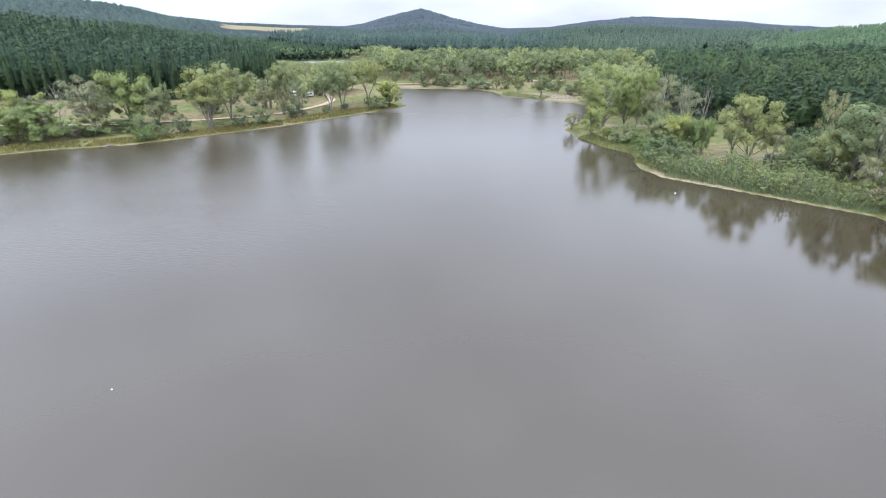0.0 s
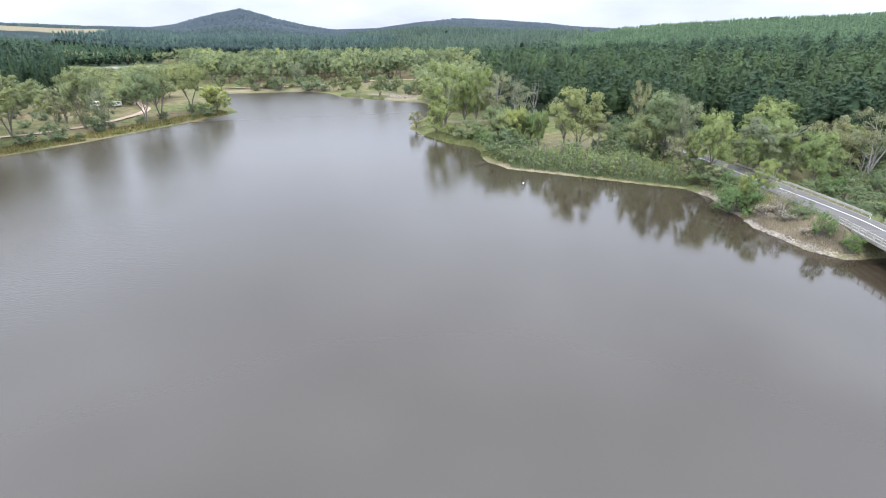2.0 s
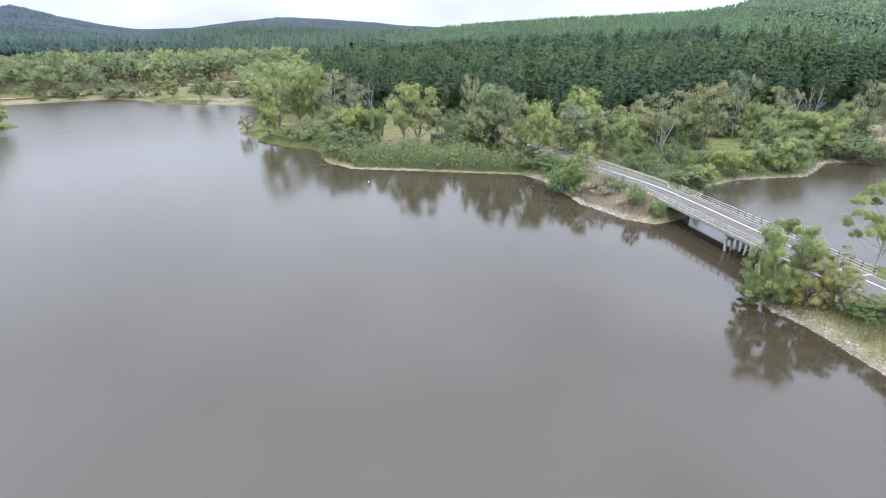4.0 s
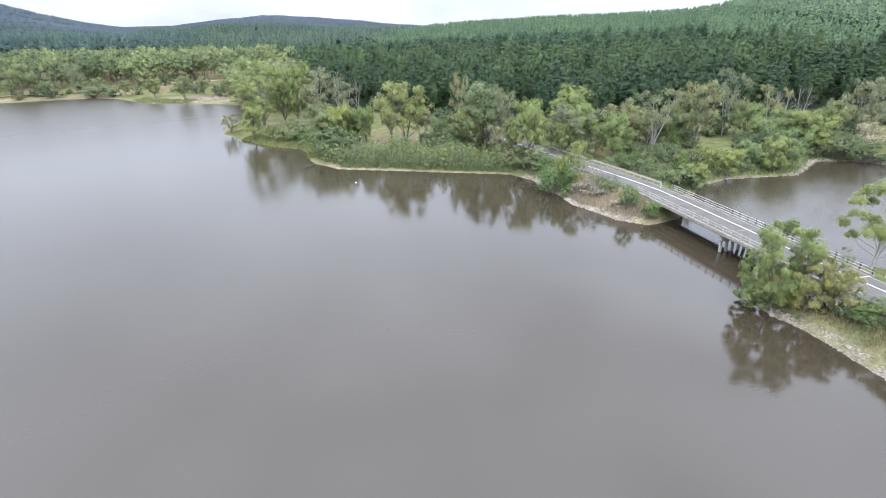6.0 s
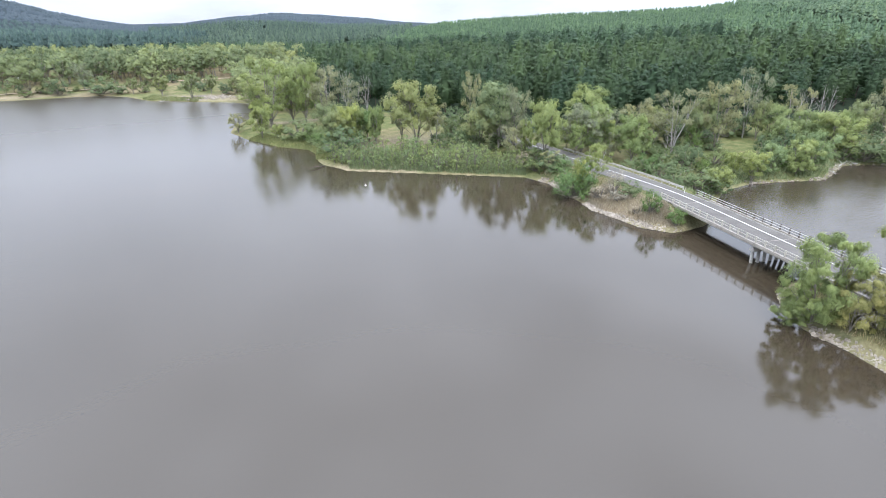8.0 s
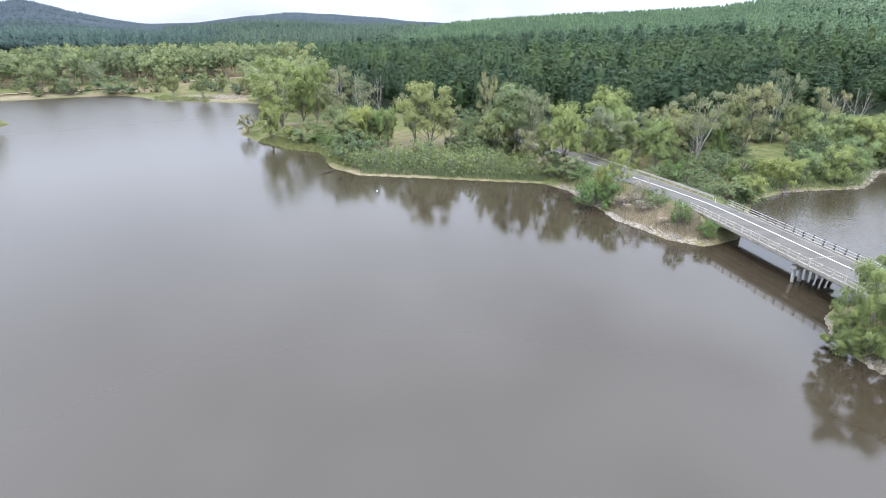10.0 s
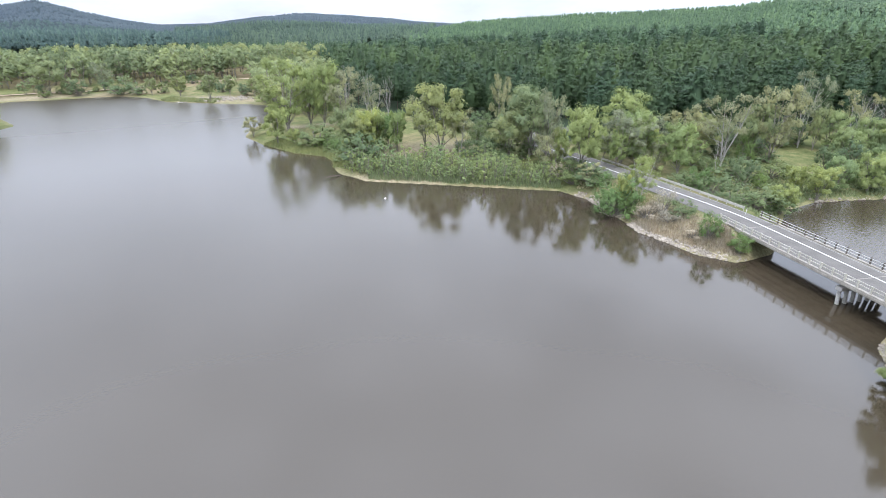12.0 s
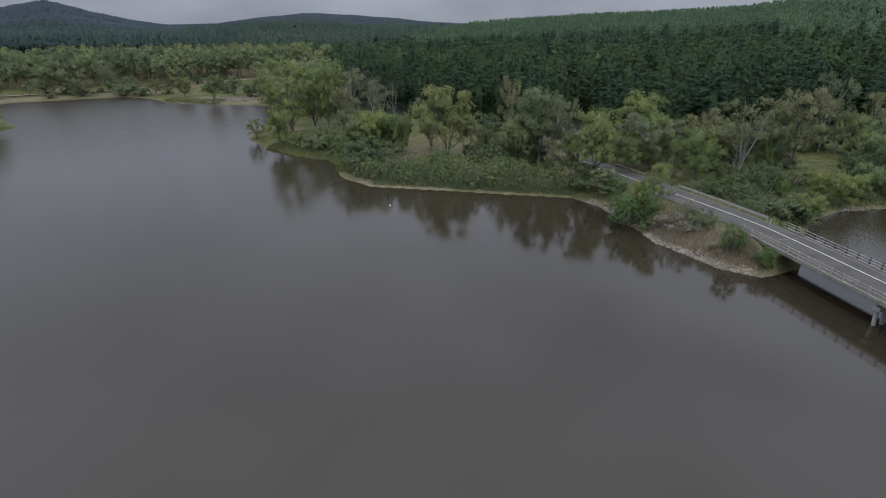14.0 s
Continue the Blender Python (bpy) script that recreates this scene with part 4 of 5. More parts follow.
EAST_SHRUBS = [("fresh_bush", 88.3, 83.8, 6.6, 6.6), ("fresh_bush", 90.0, 81.5, 4.4, 5.9), ("bush", 96.0, 96.4, 4.2, 7.2), ("dry_bush", 95.6, 105.9, 4.1, 6.8), ("dry_bush", 91.3, 75.6, 4.2, 3.0), ("bush", 92.0, 72.2, 3.2, 4.4), ("fresh_bush", 87.8, 64.6, 2.7, 3.9), ("fresh_bush", 88.7, 59.9, 3.1, 3.8), ("dry_bush", 89.6, 73.1, 1.8, 2.9), ("dry_bush", 89.6, 77.6, 2.4, 3.8), ("dry_bush", 87.0, 66.7, 1.5, 2.4), ("bush", 94.6, 101.1, 3.2, 5.3), ("dark_bush", 97.4, 103.0, 3.6, 6.3), ("bush", 96.0, 94.0, 3.0, 5.1)]
CHANNEL = [("sparse", 135.3, 90.0, 17.1, 15.4), ("dead", 131.5, 89.0, 8.6, 6.4), ("grey", 148.8, 85.2, 16.9, 14.1), ("olive", 147.7, 89.4, 14.0, 9.4), ("sparse", 173.5, 89.4, 19.2, 8.5), ("olive", 174.0, 85.7, 16.3, 9.8), ("dead", 198.2, 83.4, 13.8, 14.2), ("dead", 203.2, 79.0, 15.0, 12.0), ("sparse", 187.6, 82.4, 14.0, 9.0), ("olive", 196.2, 67.8, 16.5, 14.2), ("lime", 192.6, 69.2, 13.5, 8.6), ("grey", 205.7, 63.0, 16.0, 12.4), ("sparse", 211.4, 60.0, 14.1, 10.7), ("lime", 130.7, 71.0, 8.1, 7.1), ("lime", 115.4, 66.0, 8.6, 8.8), ("sage", 177.2, 83.3, 10.9, 9.9), ("sage", 178.4, 74.3, 10.3, 16.1), ("sage", 168.6, 76.5, 7.9, 11.3), ("sage", 178.6, 69.5, 9.8, 13.1), ("lime", 174.0, 64.7, 9.5, 10.2), ("sage", 139.4, 66.4, 6.8, 9.4), ("sage", 145.3, 62.5, 8.2, 11.0), ("sage", 152.5, 62.2, 8.7, 10.8), ("lime", 130.8, 66.2, 6.1, 5.4)]
CHANNEL_SHRUBS = [("dark_bush", 124.4, 79.0, 7.4, 8.5), ("fresh_bush", 111.1, 81.1, 3.3, 5.3), ("bush", 108.6, 72.1, 4.6, 6.4), ("bush", 112.3, 69.6, 4.9, 7.3), ("bush", 115.3, 66.8, 4.4, 5.7), ("bush", 111.9, 78.8, 5.4, 6.4), ("dark_bush", 170.4, 93.0, 3.2, 9.3), ("dark_bush", 175.9, 57.9, 7.2, 10.4), ("dark_bush", 177.0, 52.0, 4.9, 10.2), ("dry_bush", 193.9, 56.3, 7.8, 11.6), ("bush", 172.4, 61.7, 5.9, 7.2), ("bush", 110.6, 84.3, 3.6, 5.3)]
NORTH_SHORE = [("olive", 57, 300, 17, 15), ("olive", 47, 322, 14, 15), ("dark_bush", 4, 357, 6, 9), ("bush", 22, 352, 7, 14), ("bush", 30, 346, 7, 9), ("bush", -10, 357, 4, 6), ("olive", 36, 340, 12, 10), ("olive", -8, 366, 16, 14), ("grey", 16, 368, 13, 12), ("olive", -30, 362, 13, 12), ("olive", 68, 308, 14, 12), ("olive", 78, 300, 15, 12)]
NEAR_BANK = [("waterside", 71.4, 31.2, 11.2, 7.6), ("golden", 71.6, 27.4, 7.6, 5.6), ("golden", 72.6, 24.6, 5.4, 4.4), ("waterside", 70.6, 33.2, 5.0, 4.8), ("thin", 76.0, 26.8, 7.8, 4.2), ("open", 95.6, 27.0, 12.5, 11), ("bush", 72.6, 23, 1.8, 2.8), ("bush", 71.6, 20.8, 1.6, 2.5), ("fresh_bush", 70.6, 17.8, 1.7, 2.7), ("bush", 73.6, 20.0, 1.9, 3.0), ("fresh_bush", 72.2, 21.8, 1.6, 2.4), ("dark_bush", 71.5, 16, 3, 5), ("dry_bush", 73, 25.4, 1.8, 2.6)]
for patch in (WEST_BANK, WEST_SHRUBS, EAST_TIP, EAST_BANK, EAST_SHRUBS, CHANNEL, CHANNEL_SHRUBS, NORTH_SHORE, NEAR_BANK):
    for row in patch:
        plant(*row)

# scattered undergrowth
scrub = random.Random(77)


def scrub_in(poly, count, kinds, low, high, gap=2.5):
    xs, ys = [p[0] for p in poly], [p[1] for p in poly]
    got, tries = [], 0
    while len(got) < count and tries < count * 50:
        tries += 1
        x, y = scrub.uniform(min(xs), max(xs)), scrub.uniform(min(ys), max(ys))
        if not in_poly(x, y, poly) or float(shore(np.array(x), np.array(y))) < 1.5 or float(to_line(np.array(x), np.array(y), ROAD)) < 6.0:
            continue
        if any((x - a) ** 2 + (y - c) ** 2 < gap * gap for a, c in got):
            continue
        got.append((x, y))
        h = scrub.uniform(low, high)
        kind = scrub.choice(kinds)
        plant(kind, x, y, h, h * scrub.uniform(0.45, 0.8) if kind == "sapling" else h * scrub.uniform(1.0, 1.6))


scrub_in([(57.5, 146), (59, 134), (70, 123), (91, 103), (99, 108), (90, 126), (76, 137), (66, 144)], 300, ["sapling"], 2.2, 5.0, 1.0)
scrub_in([(62, 152), (60, 164), (56, 172), (74, 176), (76, 160)], 14, ["bush", "fresh_bush"], 1.8, 4.5)
scrub_in([(84, 128), (98, 112), (108, 118), (132, 150), (112, 170), (100, 150)], 30, ["bush", "dark_bush", "bush"], 1.8, 5.0)
scrub_in([(108, 85), (118, 74), (150, 68), (185, 66), (230, 60), (235, 78), (170, 112), (120, 108)], 45, ["bush", "dark_bush", "bush", "fresh_bush", "sapling"], 1.8, 5.5)
scrub_in([(-150, 160), (-100, 177), (-60, 214), (-22, 264), (-34, 272), (-70, 222), (-110, 196), (-160, 185)], 46, ["bush", "sapling", "sapling", "dark_bush", "sapling"], 1.0, 3.4)
scrub_in([(-135, 205), (-100, 222), (-70, 245), (-90, 262), (-140, 258), (-170, 225)], 10, ["bush", "dark_bush", "sapling"], 1.5, 5.0)
scrub_in([(-90, 230), (-60, 262), (-58, 300), (-100, 300), (-120, 260)], 10, ["bush", "dark_bush"], 2.0, 4.0)
scrub_in([(-40, 357), (30, 356), (60, 310), (80, 290), (90, 330), (60, 372), (-40, 376)], 22, ["bush", "dark_bush"], 1.8, 4.5)

def thicket(poly, count, kinds, low, high, gap):
    """Younger gums filling in between the large ones."""
    xs, ys = [p[0] for p in poly], [p[1] for p in poly]
    got, tries = [], 0
    while len(got) < count and tries < count * 50:
        tries += 1
        x, y = scrub.uniform(min(xs), max(xs)), scrub.uniform(min(ys), max(ys))
        near = float(to_line(np.array(x), np.array(y), ROAD)) < 6.5 or float(shore(np.array(x), np.array(y))) < 2.5
        if near or not in_poly(x, y, poly) or any((x - a) ** 2 + (y - c) ** 2 < gap * gap for a, c in got):
            continue
        got.append((x, y))
        h = scrub.uniform(low, high)
        plant(scrub.choice(kinds), x, y, h, h * scrub.uniform(0.7, 1.0))


thicket([(110, 122), (112, 104), (126, 90), (142, 98), (138, 112), (122, 128)], 9, ["olive", "grey", "lime"], 10, 14, 5)
thicket([(-165, 165), (-110, 186), (-70, 220), (-40, 256), (-60, 262), (-105, 226), (-150, 206), (-180, 190)], 7, ["spreading", "grey", "spreading"], 9, 15, 8)

def rows_in(poly, gap, jitter, rnd_seed):
    """Planted rows: jittered grid places inside a polygon."""
    rng = np.random.default_rng(rnd_seed)
    p = np.array(poly)
    xs, ys = np.arange(p[:, 0].min(), p[:, 0].max(), gap), np.arange(p[:, 1].min(), p[:, 1].max(), gap)
    x, y = [q.ravel() for q in np.meshgrid(xs, ys)]
    x, y = x + rng.uniform(-jitter, jitter, x.shape), y + rng.uniform(-jitter, jitter, x.shape)
    ok = in_poly(x, y, poly)
    return x[ok], y[ok]


def spread(templates, x, y, low, high, seed):
    """Joins scaled and turned copies of the templates at the places given into one mesh."""
    rng = np.random.default_rng(seed)
    z = ground_z(x, y)
    vs, fs, ts, ns, at = [], [], [], [], 0
    which = rng.integers(0, len(templates), len(x))
    for k, (tv, tf, *more) in enumerate(templates):
        m = which == k
        n = int(m.sum())
        if not n:
            continue
        t, s = rng.uniform(0, 6.28, n), rng.uniform(low, high, n)
        w = s * rng.uniform(0.85, 1.2, n)
        co, si = np.cos(t)[:, None], np.sin(t)[:, None]
        px = (tv[None, :, 0] * co - tv[None, :, 1] * si) * w[:, None] + x[m][:, None]
        py = (tv[None, :, 0] * si + tv[None, :, 1] * co) * w[:, None] + y[m][:, None]
        pz = tv[None, :, 2] * s[:, None] + z[m][:, None]
        vs.append(np.stack([px, py, pz], -1).reshape(-1, 3))
        if more:
            q = more[0]
            ns.append(np.stack([q[None, :, 0] * co - q[None, :, 1] * si, q[None, :, 0] * si + q[None, :, 1] * co, np.broadcast_to(q[None, :, 2], (n, len(tv)))], -1).reshape(-1, 3))
        fs.append((tf[None] + (np.arange(n) * len(tv))[:, None, None] + at).reshape(-1, tf.shape[1]))
        ts.append(np.repeat(rng.uniform(0.02, 1.0, n), len(tv)))
        at += n * len(tv)
    return np.concatenate(vs), np.concatenate(fs), np.concatenate(ts), np.concatenate(ns) if ns else None


def wood(name, made, material, label, smooth=False):
    """A joined wood, each tree with a tone of its own."""
    v, f, t, n = made
    me = mesh_of(name, v, f, material, smooth or n is not None)
    if n is not None:
        softened(me, n)
    me.attributes.new("tree_tone", "FLOAT", "POINT").data.foreach_set("value", t.astype(np.float32))
    return tagged(new(name, me), label, "forest", kind="stuff")


# belts of gums beyond the shores
belt = random.Random(21)


def belt_of(poly, count, gap, low=10, high=17):
    xs, ys = [p[0] for p in poly], [p[1] for p in poly]
    got, tries = [], 0
    while len(got) < count and tries < count * 60:
        tries += 1
        x, y = belt.uniform(min(xs), max(xs)), belt.uniform(min(ys), max(ys))
        if not in_poly(x, y, poly) or any((x - a) ** 2 + (y - c) ** 2 < gap * gap for a, c in got):
            continue
        az, far = bearing(x, y)
        if -18.5 < az < -8.0 and far > 325 and far < 640:
            continue
        got.append((x, y))
        h = belt.uniform(low, high) * (0.8 if -18.5 < az < -8.0 and far < 640 else 1.0)
        plant("low_gum", x, y, h, h * belt.uniform(0.75, 1.1))


for k in range(110):
    d = belt.uniform(385, 590)
    x, y = polar(belt.uniform(-19.5, -7), d)
    h = min(10.0, 36 * (1 - d / 600) + 2.0) * belt.uniform(0.7, 1.1)
    plant("low_gum", x, y, h, h * belt.uniform(1.0, 1.4))


def joined_belt(poly, gap, low, high, seed):
    """A far belt of gums as one wood: crowns in one mesh, trunks in another."""
    x, y = rows_in(poly, gap, gap * 0.42, seed)
    az, far = bearing(x, y)
    ok = ~((az > -18.5) & (az < -8.0) & (far > 325) & (far < 640))
    parts = [gum_parts(80 + k, 14, 12, stems=2, lobes=13, puffs=3, per=12, leaf=0.9, low=0.36, puff=0.16, twigs=0, body=0.85, shape=TENT) for k in range(4)]
    x, y = x[ok], y[ok]
    wood("gum_wood", spread([(p[2], p[3], p[5]) for p in parts], x, y, low, high, seed), GUM_LEAF, "belt of olive-green gum trees behind the far shore")
    wood("gum_trunks", spread([(p[0], np.array(p[1])) for p in parts], x, y, low, high, seed), BARK, "grey trunks of the gum belt behind the far shore")


joined_belt([(-110, 385), (60, 382), (120, 388), (150, 420), (60, 470), (-110, 470)], 12.0, 0.9, 1.45, 91)
joined_belt([(-100, 470), (150, 420), (190, 480), (120, 530), (-100, 560)], 15, 0.85, 1.35, 92)
belt_of([(-75, 300), (-60, 285), (-52, 330), (-60, 372), (-110, 400), (-104, 345)], 40, 6.5, 11, 19)
belt_of([(84, 300), (98, 255), (130, 330), (140, 385), (95, 378)], 44, 6.5, 12, 19)
belt_of([(72, 240), (84, 215), (98, 240), (90, 290), (80, 280)], 16, 6, 12, 18)
belt_of([(-100, 225), (-62, 262), (-60, 285), (-96, 300), (-118, 262)], 9, 9, 10, 17)
belt_of([(-20, 366), (30, 362), (60, 374), (60, 380), (-40, 380)], 6, 9, 8, 13)
belt_of([polar(-18, 700), polar(-16, 720), polar(-6, 690), polar(-6, 660)], 14, 13, 12, 20)


def pine_parts(seed, height, width, whorls, arms, each, per, long, low=0.3, size=0.13, peak=0.55, body=0.75, spread_z=0.55, inner=True):
    """A pine's crown: whorls of branches that droop below and rise above, each ending in needle tufts, under a rounded or pointed top."""
    rng = np.random.default_rng(seed)
    cs, rs, hs = [], [], []
    for k in range(whorls):
        u = (k + 0.5 * rng.random()) / whorls
        reach = width * 0.5 * (1 - u) ** peak * min(1.0, 0.7 + 1.2 * u)
        n = max(3, round(arms * (1 - 0.45 * u)))
        for a in range(n):
            turn = 6.283 * (a + rng.uniform(-0.35, 0.35)) / n + 1.3 * k
            length = reach * rng.uniform(0.65, 1.2)
            rise = rng.uniform(-0.3, 0.05) + 0.55 * u
            for e in range(each):
                t = 1.0 - 0.5 * e / max(1, each) - 0.15 * rng.random()
                w = turn + rng.normal(0, 0.18)
                z = height * (low + (0.94 - low) * u) + t * length * rise + rng.normal(0, 0.02 * height)
                cs.append((math.cos(w) * t * length, math.sin(w) * t * length, z))
                rs.append(size * width * rng.uniform(0.75, 1.25) * (1 - 0.35 * u))
                hs.append((0, 0, height * (low + 0.35 * (1 - low))))
    cs += [(0, 0, height * 0.95), (0, 0, height * 0.88)]
    rs += [size * width * 0.6, size * width * 0.9]
    hs += [(0, 0, height * 0.8)] * 2
    v, f, n = tufts(rng, cs, rs, hs, per, long, long * 0.36, -0.35, spread_z, 0.22, body, TENT, 0.2, 0.4)
    if not inner:
        return v * (1, 1, height / v[:, 2].max()), f, n
    # the dark inner crown round the trunk
    ring, rows = 6, (0.0, 0.35, 0.7)
    core, cn = [], []
    for u in rows:
        r = width * 0.5 * 0.5 * (1 - u) ** peak
        for q in range(ring):
            t = 6.283 * (q + 0.5 * u) / ring
            w = r * rng.uniform(0.7, 1.25)
            core.append((math.cos(t) * w, math.sin(t) * w, height * (low + 0.04 + (0.94 - low) * u) + rng.uniform(-0.5, 0.5)))
            cn.append((0.9 * math.cos(t), 0.9 * math.sin(t), -0.1 + 0.6 * u))
    core.append((0, 0, height * 0.95))
    cn.append((0, 0, 1))
    cf = [(len(rows) * ring - ring + q, len(rows) * ring - ring + (q + 1) % ring, len(rows) * ring) for q in range(ring)]
    for k in range(len(rows) - 1):
        for q in range(ring):
            a0, b0 = k * ring + q, k * ring + (q + 1) % ring
            cf += [(a0, b0, b0 + ring), (a0, b0 + ring, a0 + ring)]
    f = np.concatenate([f, np.array(cf) + len(v)])
    v, n = np.concatenate([v, core]), np.concatenate([n, cn])
    return v * (1, 1, height / v[:, 2].max()), f, n


PINES = "pines at the plantation edge"
pine_protos = []
for i in range(4):
    ob = new("pine_tree")
    t = Tubes()
    t.limb([Vector((0, 0, -0.5)), Vector((0.1, 0, 9)), Vector((0, 0.1, 20))], [0.3, 0.22, 0.08], 6)
    piece("trunk", mesh_of("trunk", t.v, t.f, PINE_BARK, True), ob)
    v, f, n = pine_parts(200 + i, 23, 9.8, 12, 6, 2, 12, 0.95, 0.22, 0.12, 0.42)
    piece("crown", softened(mesh_of("crown", v, f, PINE_LEAF, True), n), ob)
    tagged(ob, "tall dark green plantation pine with bare lower trunk", "tree", PINES)
    pine_protos.append([ob, False])


def plant_pine(x, y, s, slim):
    row = pine_protos[turner.randrange(4)]
    m = Matrix.Translation((x, y, float(ground_z(x, y)))) @ Matrix.Rotation(turner.uniform(0, 6.28), 4, "Z") @ Matrix.Diagonal((s * slim * turner.uniform(0.9, 1.2), s * slim, s, 1))
    if row[1]:
        copy_thing(row[0], m)
    else:
        row[0].matrix_basis, row[1] = m, True


EAST_EDGE = PINES_EAST[:11]
WEST_EDGE = PINES_WEST[:9]
mature = [pine_parts(300 + i, 23, 9.8, 7, 5, 2, 6, 1.2, 0.4, 0.135, 0.42) for i in range(5)]
spire = [pine_parts(350 + i, 23, 7.4, 8, 5, 1, 6, 1.3, 0.3, 0.17, 0.75) for i in range(5)]
deep = [pine_parts(310 + i, 23, 9.8, 5, 6, 1, 6, 1.5, 0.5, 0.165, 0.42) for i in range(5)]
for poly, edge, single, gap, slim, kinds, needles, seed in ((PINES_EAST, EAST_EDGE, 150, 7.9, 1.0, (mature, deep), PINE_LEAF, 31), (PINES_WEST, WEST_EDGE, 60, 6.6, 0.66, (spire, spire), DARK_PINE_LEAF, 32)):
    x, y = rows_in(poly, gap, gap / 3, seed)
    off_road = to_line(x, y, ROAD) > 4.0
    x, y = x[off_road], y[off_road]
    d = to_line(x, y, edge)
    order = np.argsort(d)
    tall = 1.0 if poly is PINES_EAST else 1.22
    for i in order[:single]:
        plant_pine(x[i], y[i], tall * turner.uniform(0.7, 0.96), slim / tall)
    rest, back = order[single : single + 420], order[single + 420 : single + 1200]
    wood("pine_forest", spread(kinds[0], x[rest], y[rest], 0.7 * tall, 0.98 * tall, seed), needles, "dense dark green pine plantation")
    wood("pine_forest", spread(kinds[1], x[back], y[back], 0.7 * tall, 0.98 * tall, seed + 5), needles, "dense dark green pine plantation, deeper rows")

young = [pine_parts(320 + i, 13, 4.6, 4, 3, 1, 0, 1.4, 0.15, 0.27, 1.0, 1.0, 1.6, False) for i in range(4)]
small = [pine_parts(330 + i, 20, 6.6, 4, 3, 1, 0, 2.2, 0.25, 0.27, 0.95, 1.0, 1.7, False) for i in range(4)]
crest = [pine_parts(340 + i, 15, 6.4, 4, 4, 1, 1, 1.6, 0.2, 0.22, 0.75, 0.9, 1.2, False) for i in range(4)]
for poly, gap, temps, low, high, mat, label, seed in (
    (YOUNG_EAST, 4.6, young, 0.75, 1.05, YOUNG_PINE_LEAF, "rows of young green pines on the hillside", 41),
    (HIGH_EAST, 5.9, crest, 0.8, 1.15, HIGH_LEAF, "taller green wood on the hilltop", 42),
    (YOUNG_WEST, 6.5, young, 0.75, 1.05, PINE_LEAF, "young green pine plantation behind the pond", 43),
    (PINES_NORTH, 8.5, small, 0.95, 1.25, HAZED_PINE_LEAF, "dark far pine plantation below the mountain", 44),
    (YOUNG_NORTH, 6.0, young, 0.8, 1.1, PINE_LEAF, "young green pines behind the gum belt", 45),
    (MID_NORTH, 10.5, small, 0.7, 1.0, HAZED_PINE_LEAF, "green conifers on the flat behind the gum belt", 47),
    (FAR_CONIFERS, 12.5, small, 0.7, 1.0, HAZED_PINE_LEAF, "green conifer-covered far hill", 46),
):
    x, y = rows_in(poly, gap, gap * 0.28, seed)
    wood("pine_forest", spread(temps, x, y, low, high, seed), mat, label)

# wooded far hills: rounded gum crowns on every slope beyond
def dome(seed):
    rng = np.random.default_rng(seed)
    a = np.arange(5) * 2 * math.pi / 5
    low = np.stack([5.5 * np.cos(a), 5.5 * np.sin(a), np.full(5, -1.0)], 1) * rng.uniform(0.75, 1.25, (5, 1))
    return np.concatenate([low, [(rng.uniform(-1, 1), rng.uniform(-1, 1), 6.5)]]), np.array([(k, (k + 1) % 5, 5) for k in range(5)])


domes = [dome(400 + i) for i in range(5)]
hill_rng = np.random.default_rng(51)
az = hill_rng.uniform(-46, 42, 42000)
far = np.sqrt(hill_rng.uniform(1000.0**2, 3250.0**2, 42000))
x, y = 5 + far * np.sin(np.radians(az)), 15 + far * np.cos(np.radians(az))
ok = ~((far < 1520) & (az > -22) & (az < -13.5) & (far > 1150))
for poly in FORESTS:
    ok &= ~in_poly(x, y, poly)
# crowns past 1750 m get the haze-blued leaf colour, nearer ones plain green
for part_of, mat, label, seed in ((far >= 1750, HAZED_HILL_LEAF, "gum forest over the far hills, coloured blue-green for distance haze", 52), (far < 1750, NEAR_HILL_LEAF, "dark green forest on the nearer slopes", 53)):
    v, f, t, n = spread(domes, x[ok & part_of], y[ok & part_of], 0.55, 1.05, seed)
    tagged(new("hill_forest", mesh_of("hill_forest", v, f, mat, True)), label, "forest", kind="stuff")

# ---- banks: stones, reeds, grass ----
def stones(places, low, high, seed, name, label):
    bm = bmesh.new()
    bmesh.ops.create_icosphere(bm, subdivisions=1, radius=0.5)
    bv = np.array([tuple(q.co) for q in bm.verts])
    bf = np.array([[q.index for q in p.verts] for p in bm.faces])
    bm.free()
    rng = np.random.default_rng(seed)
    n = len(places)
    v = bv[None] * rng.uniform(0.7, 1.3, (n, len(bv), 1)) * (rng.uniform(low, high, n)[:, None, None] * rng.uniform(0.6, 1.3, (n, 1, 3)))
    v = v + places[:, None, :]
    f = (bf[None] + (np.arange(n) * len(bv))[:, None, None]).reshape(-1, 3)
    tagged(new(name, mesh_of(name, v.reshape(-1, 3), f, STONE)), label, "rocks", kind="stuff")


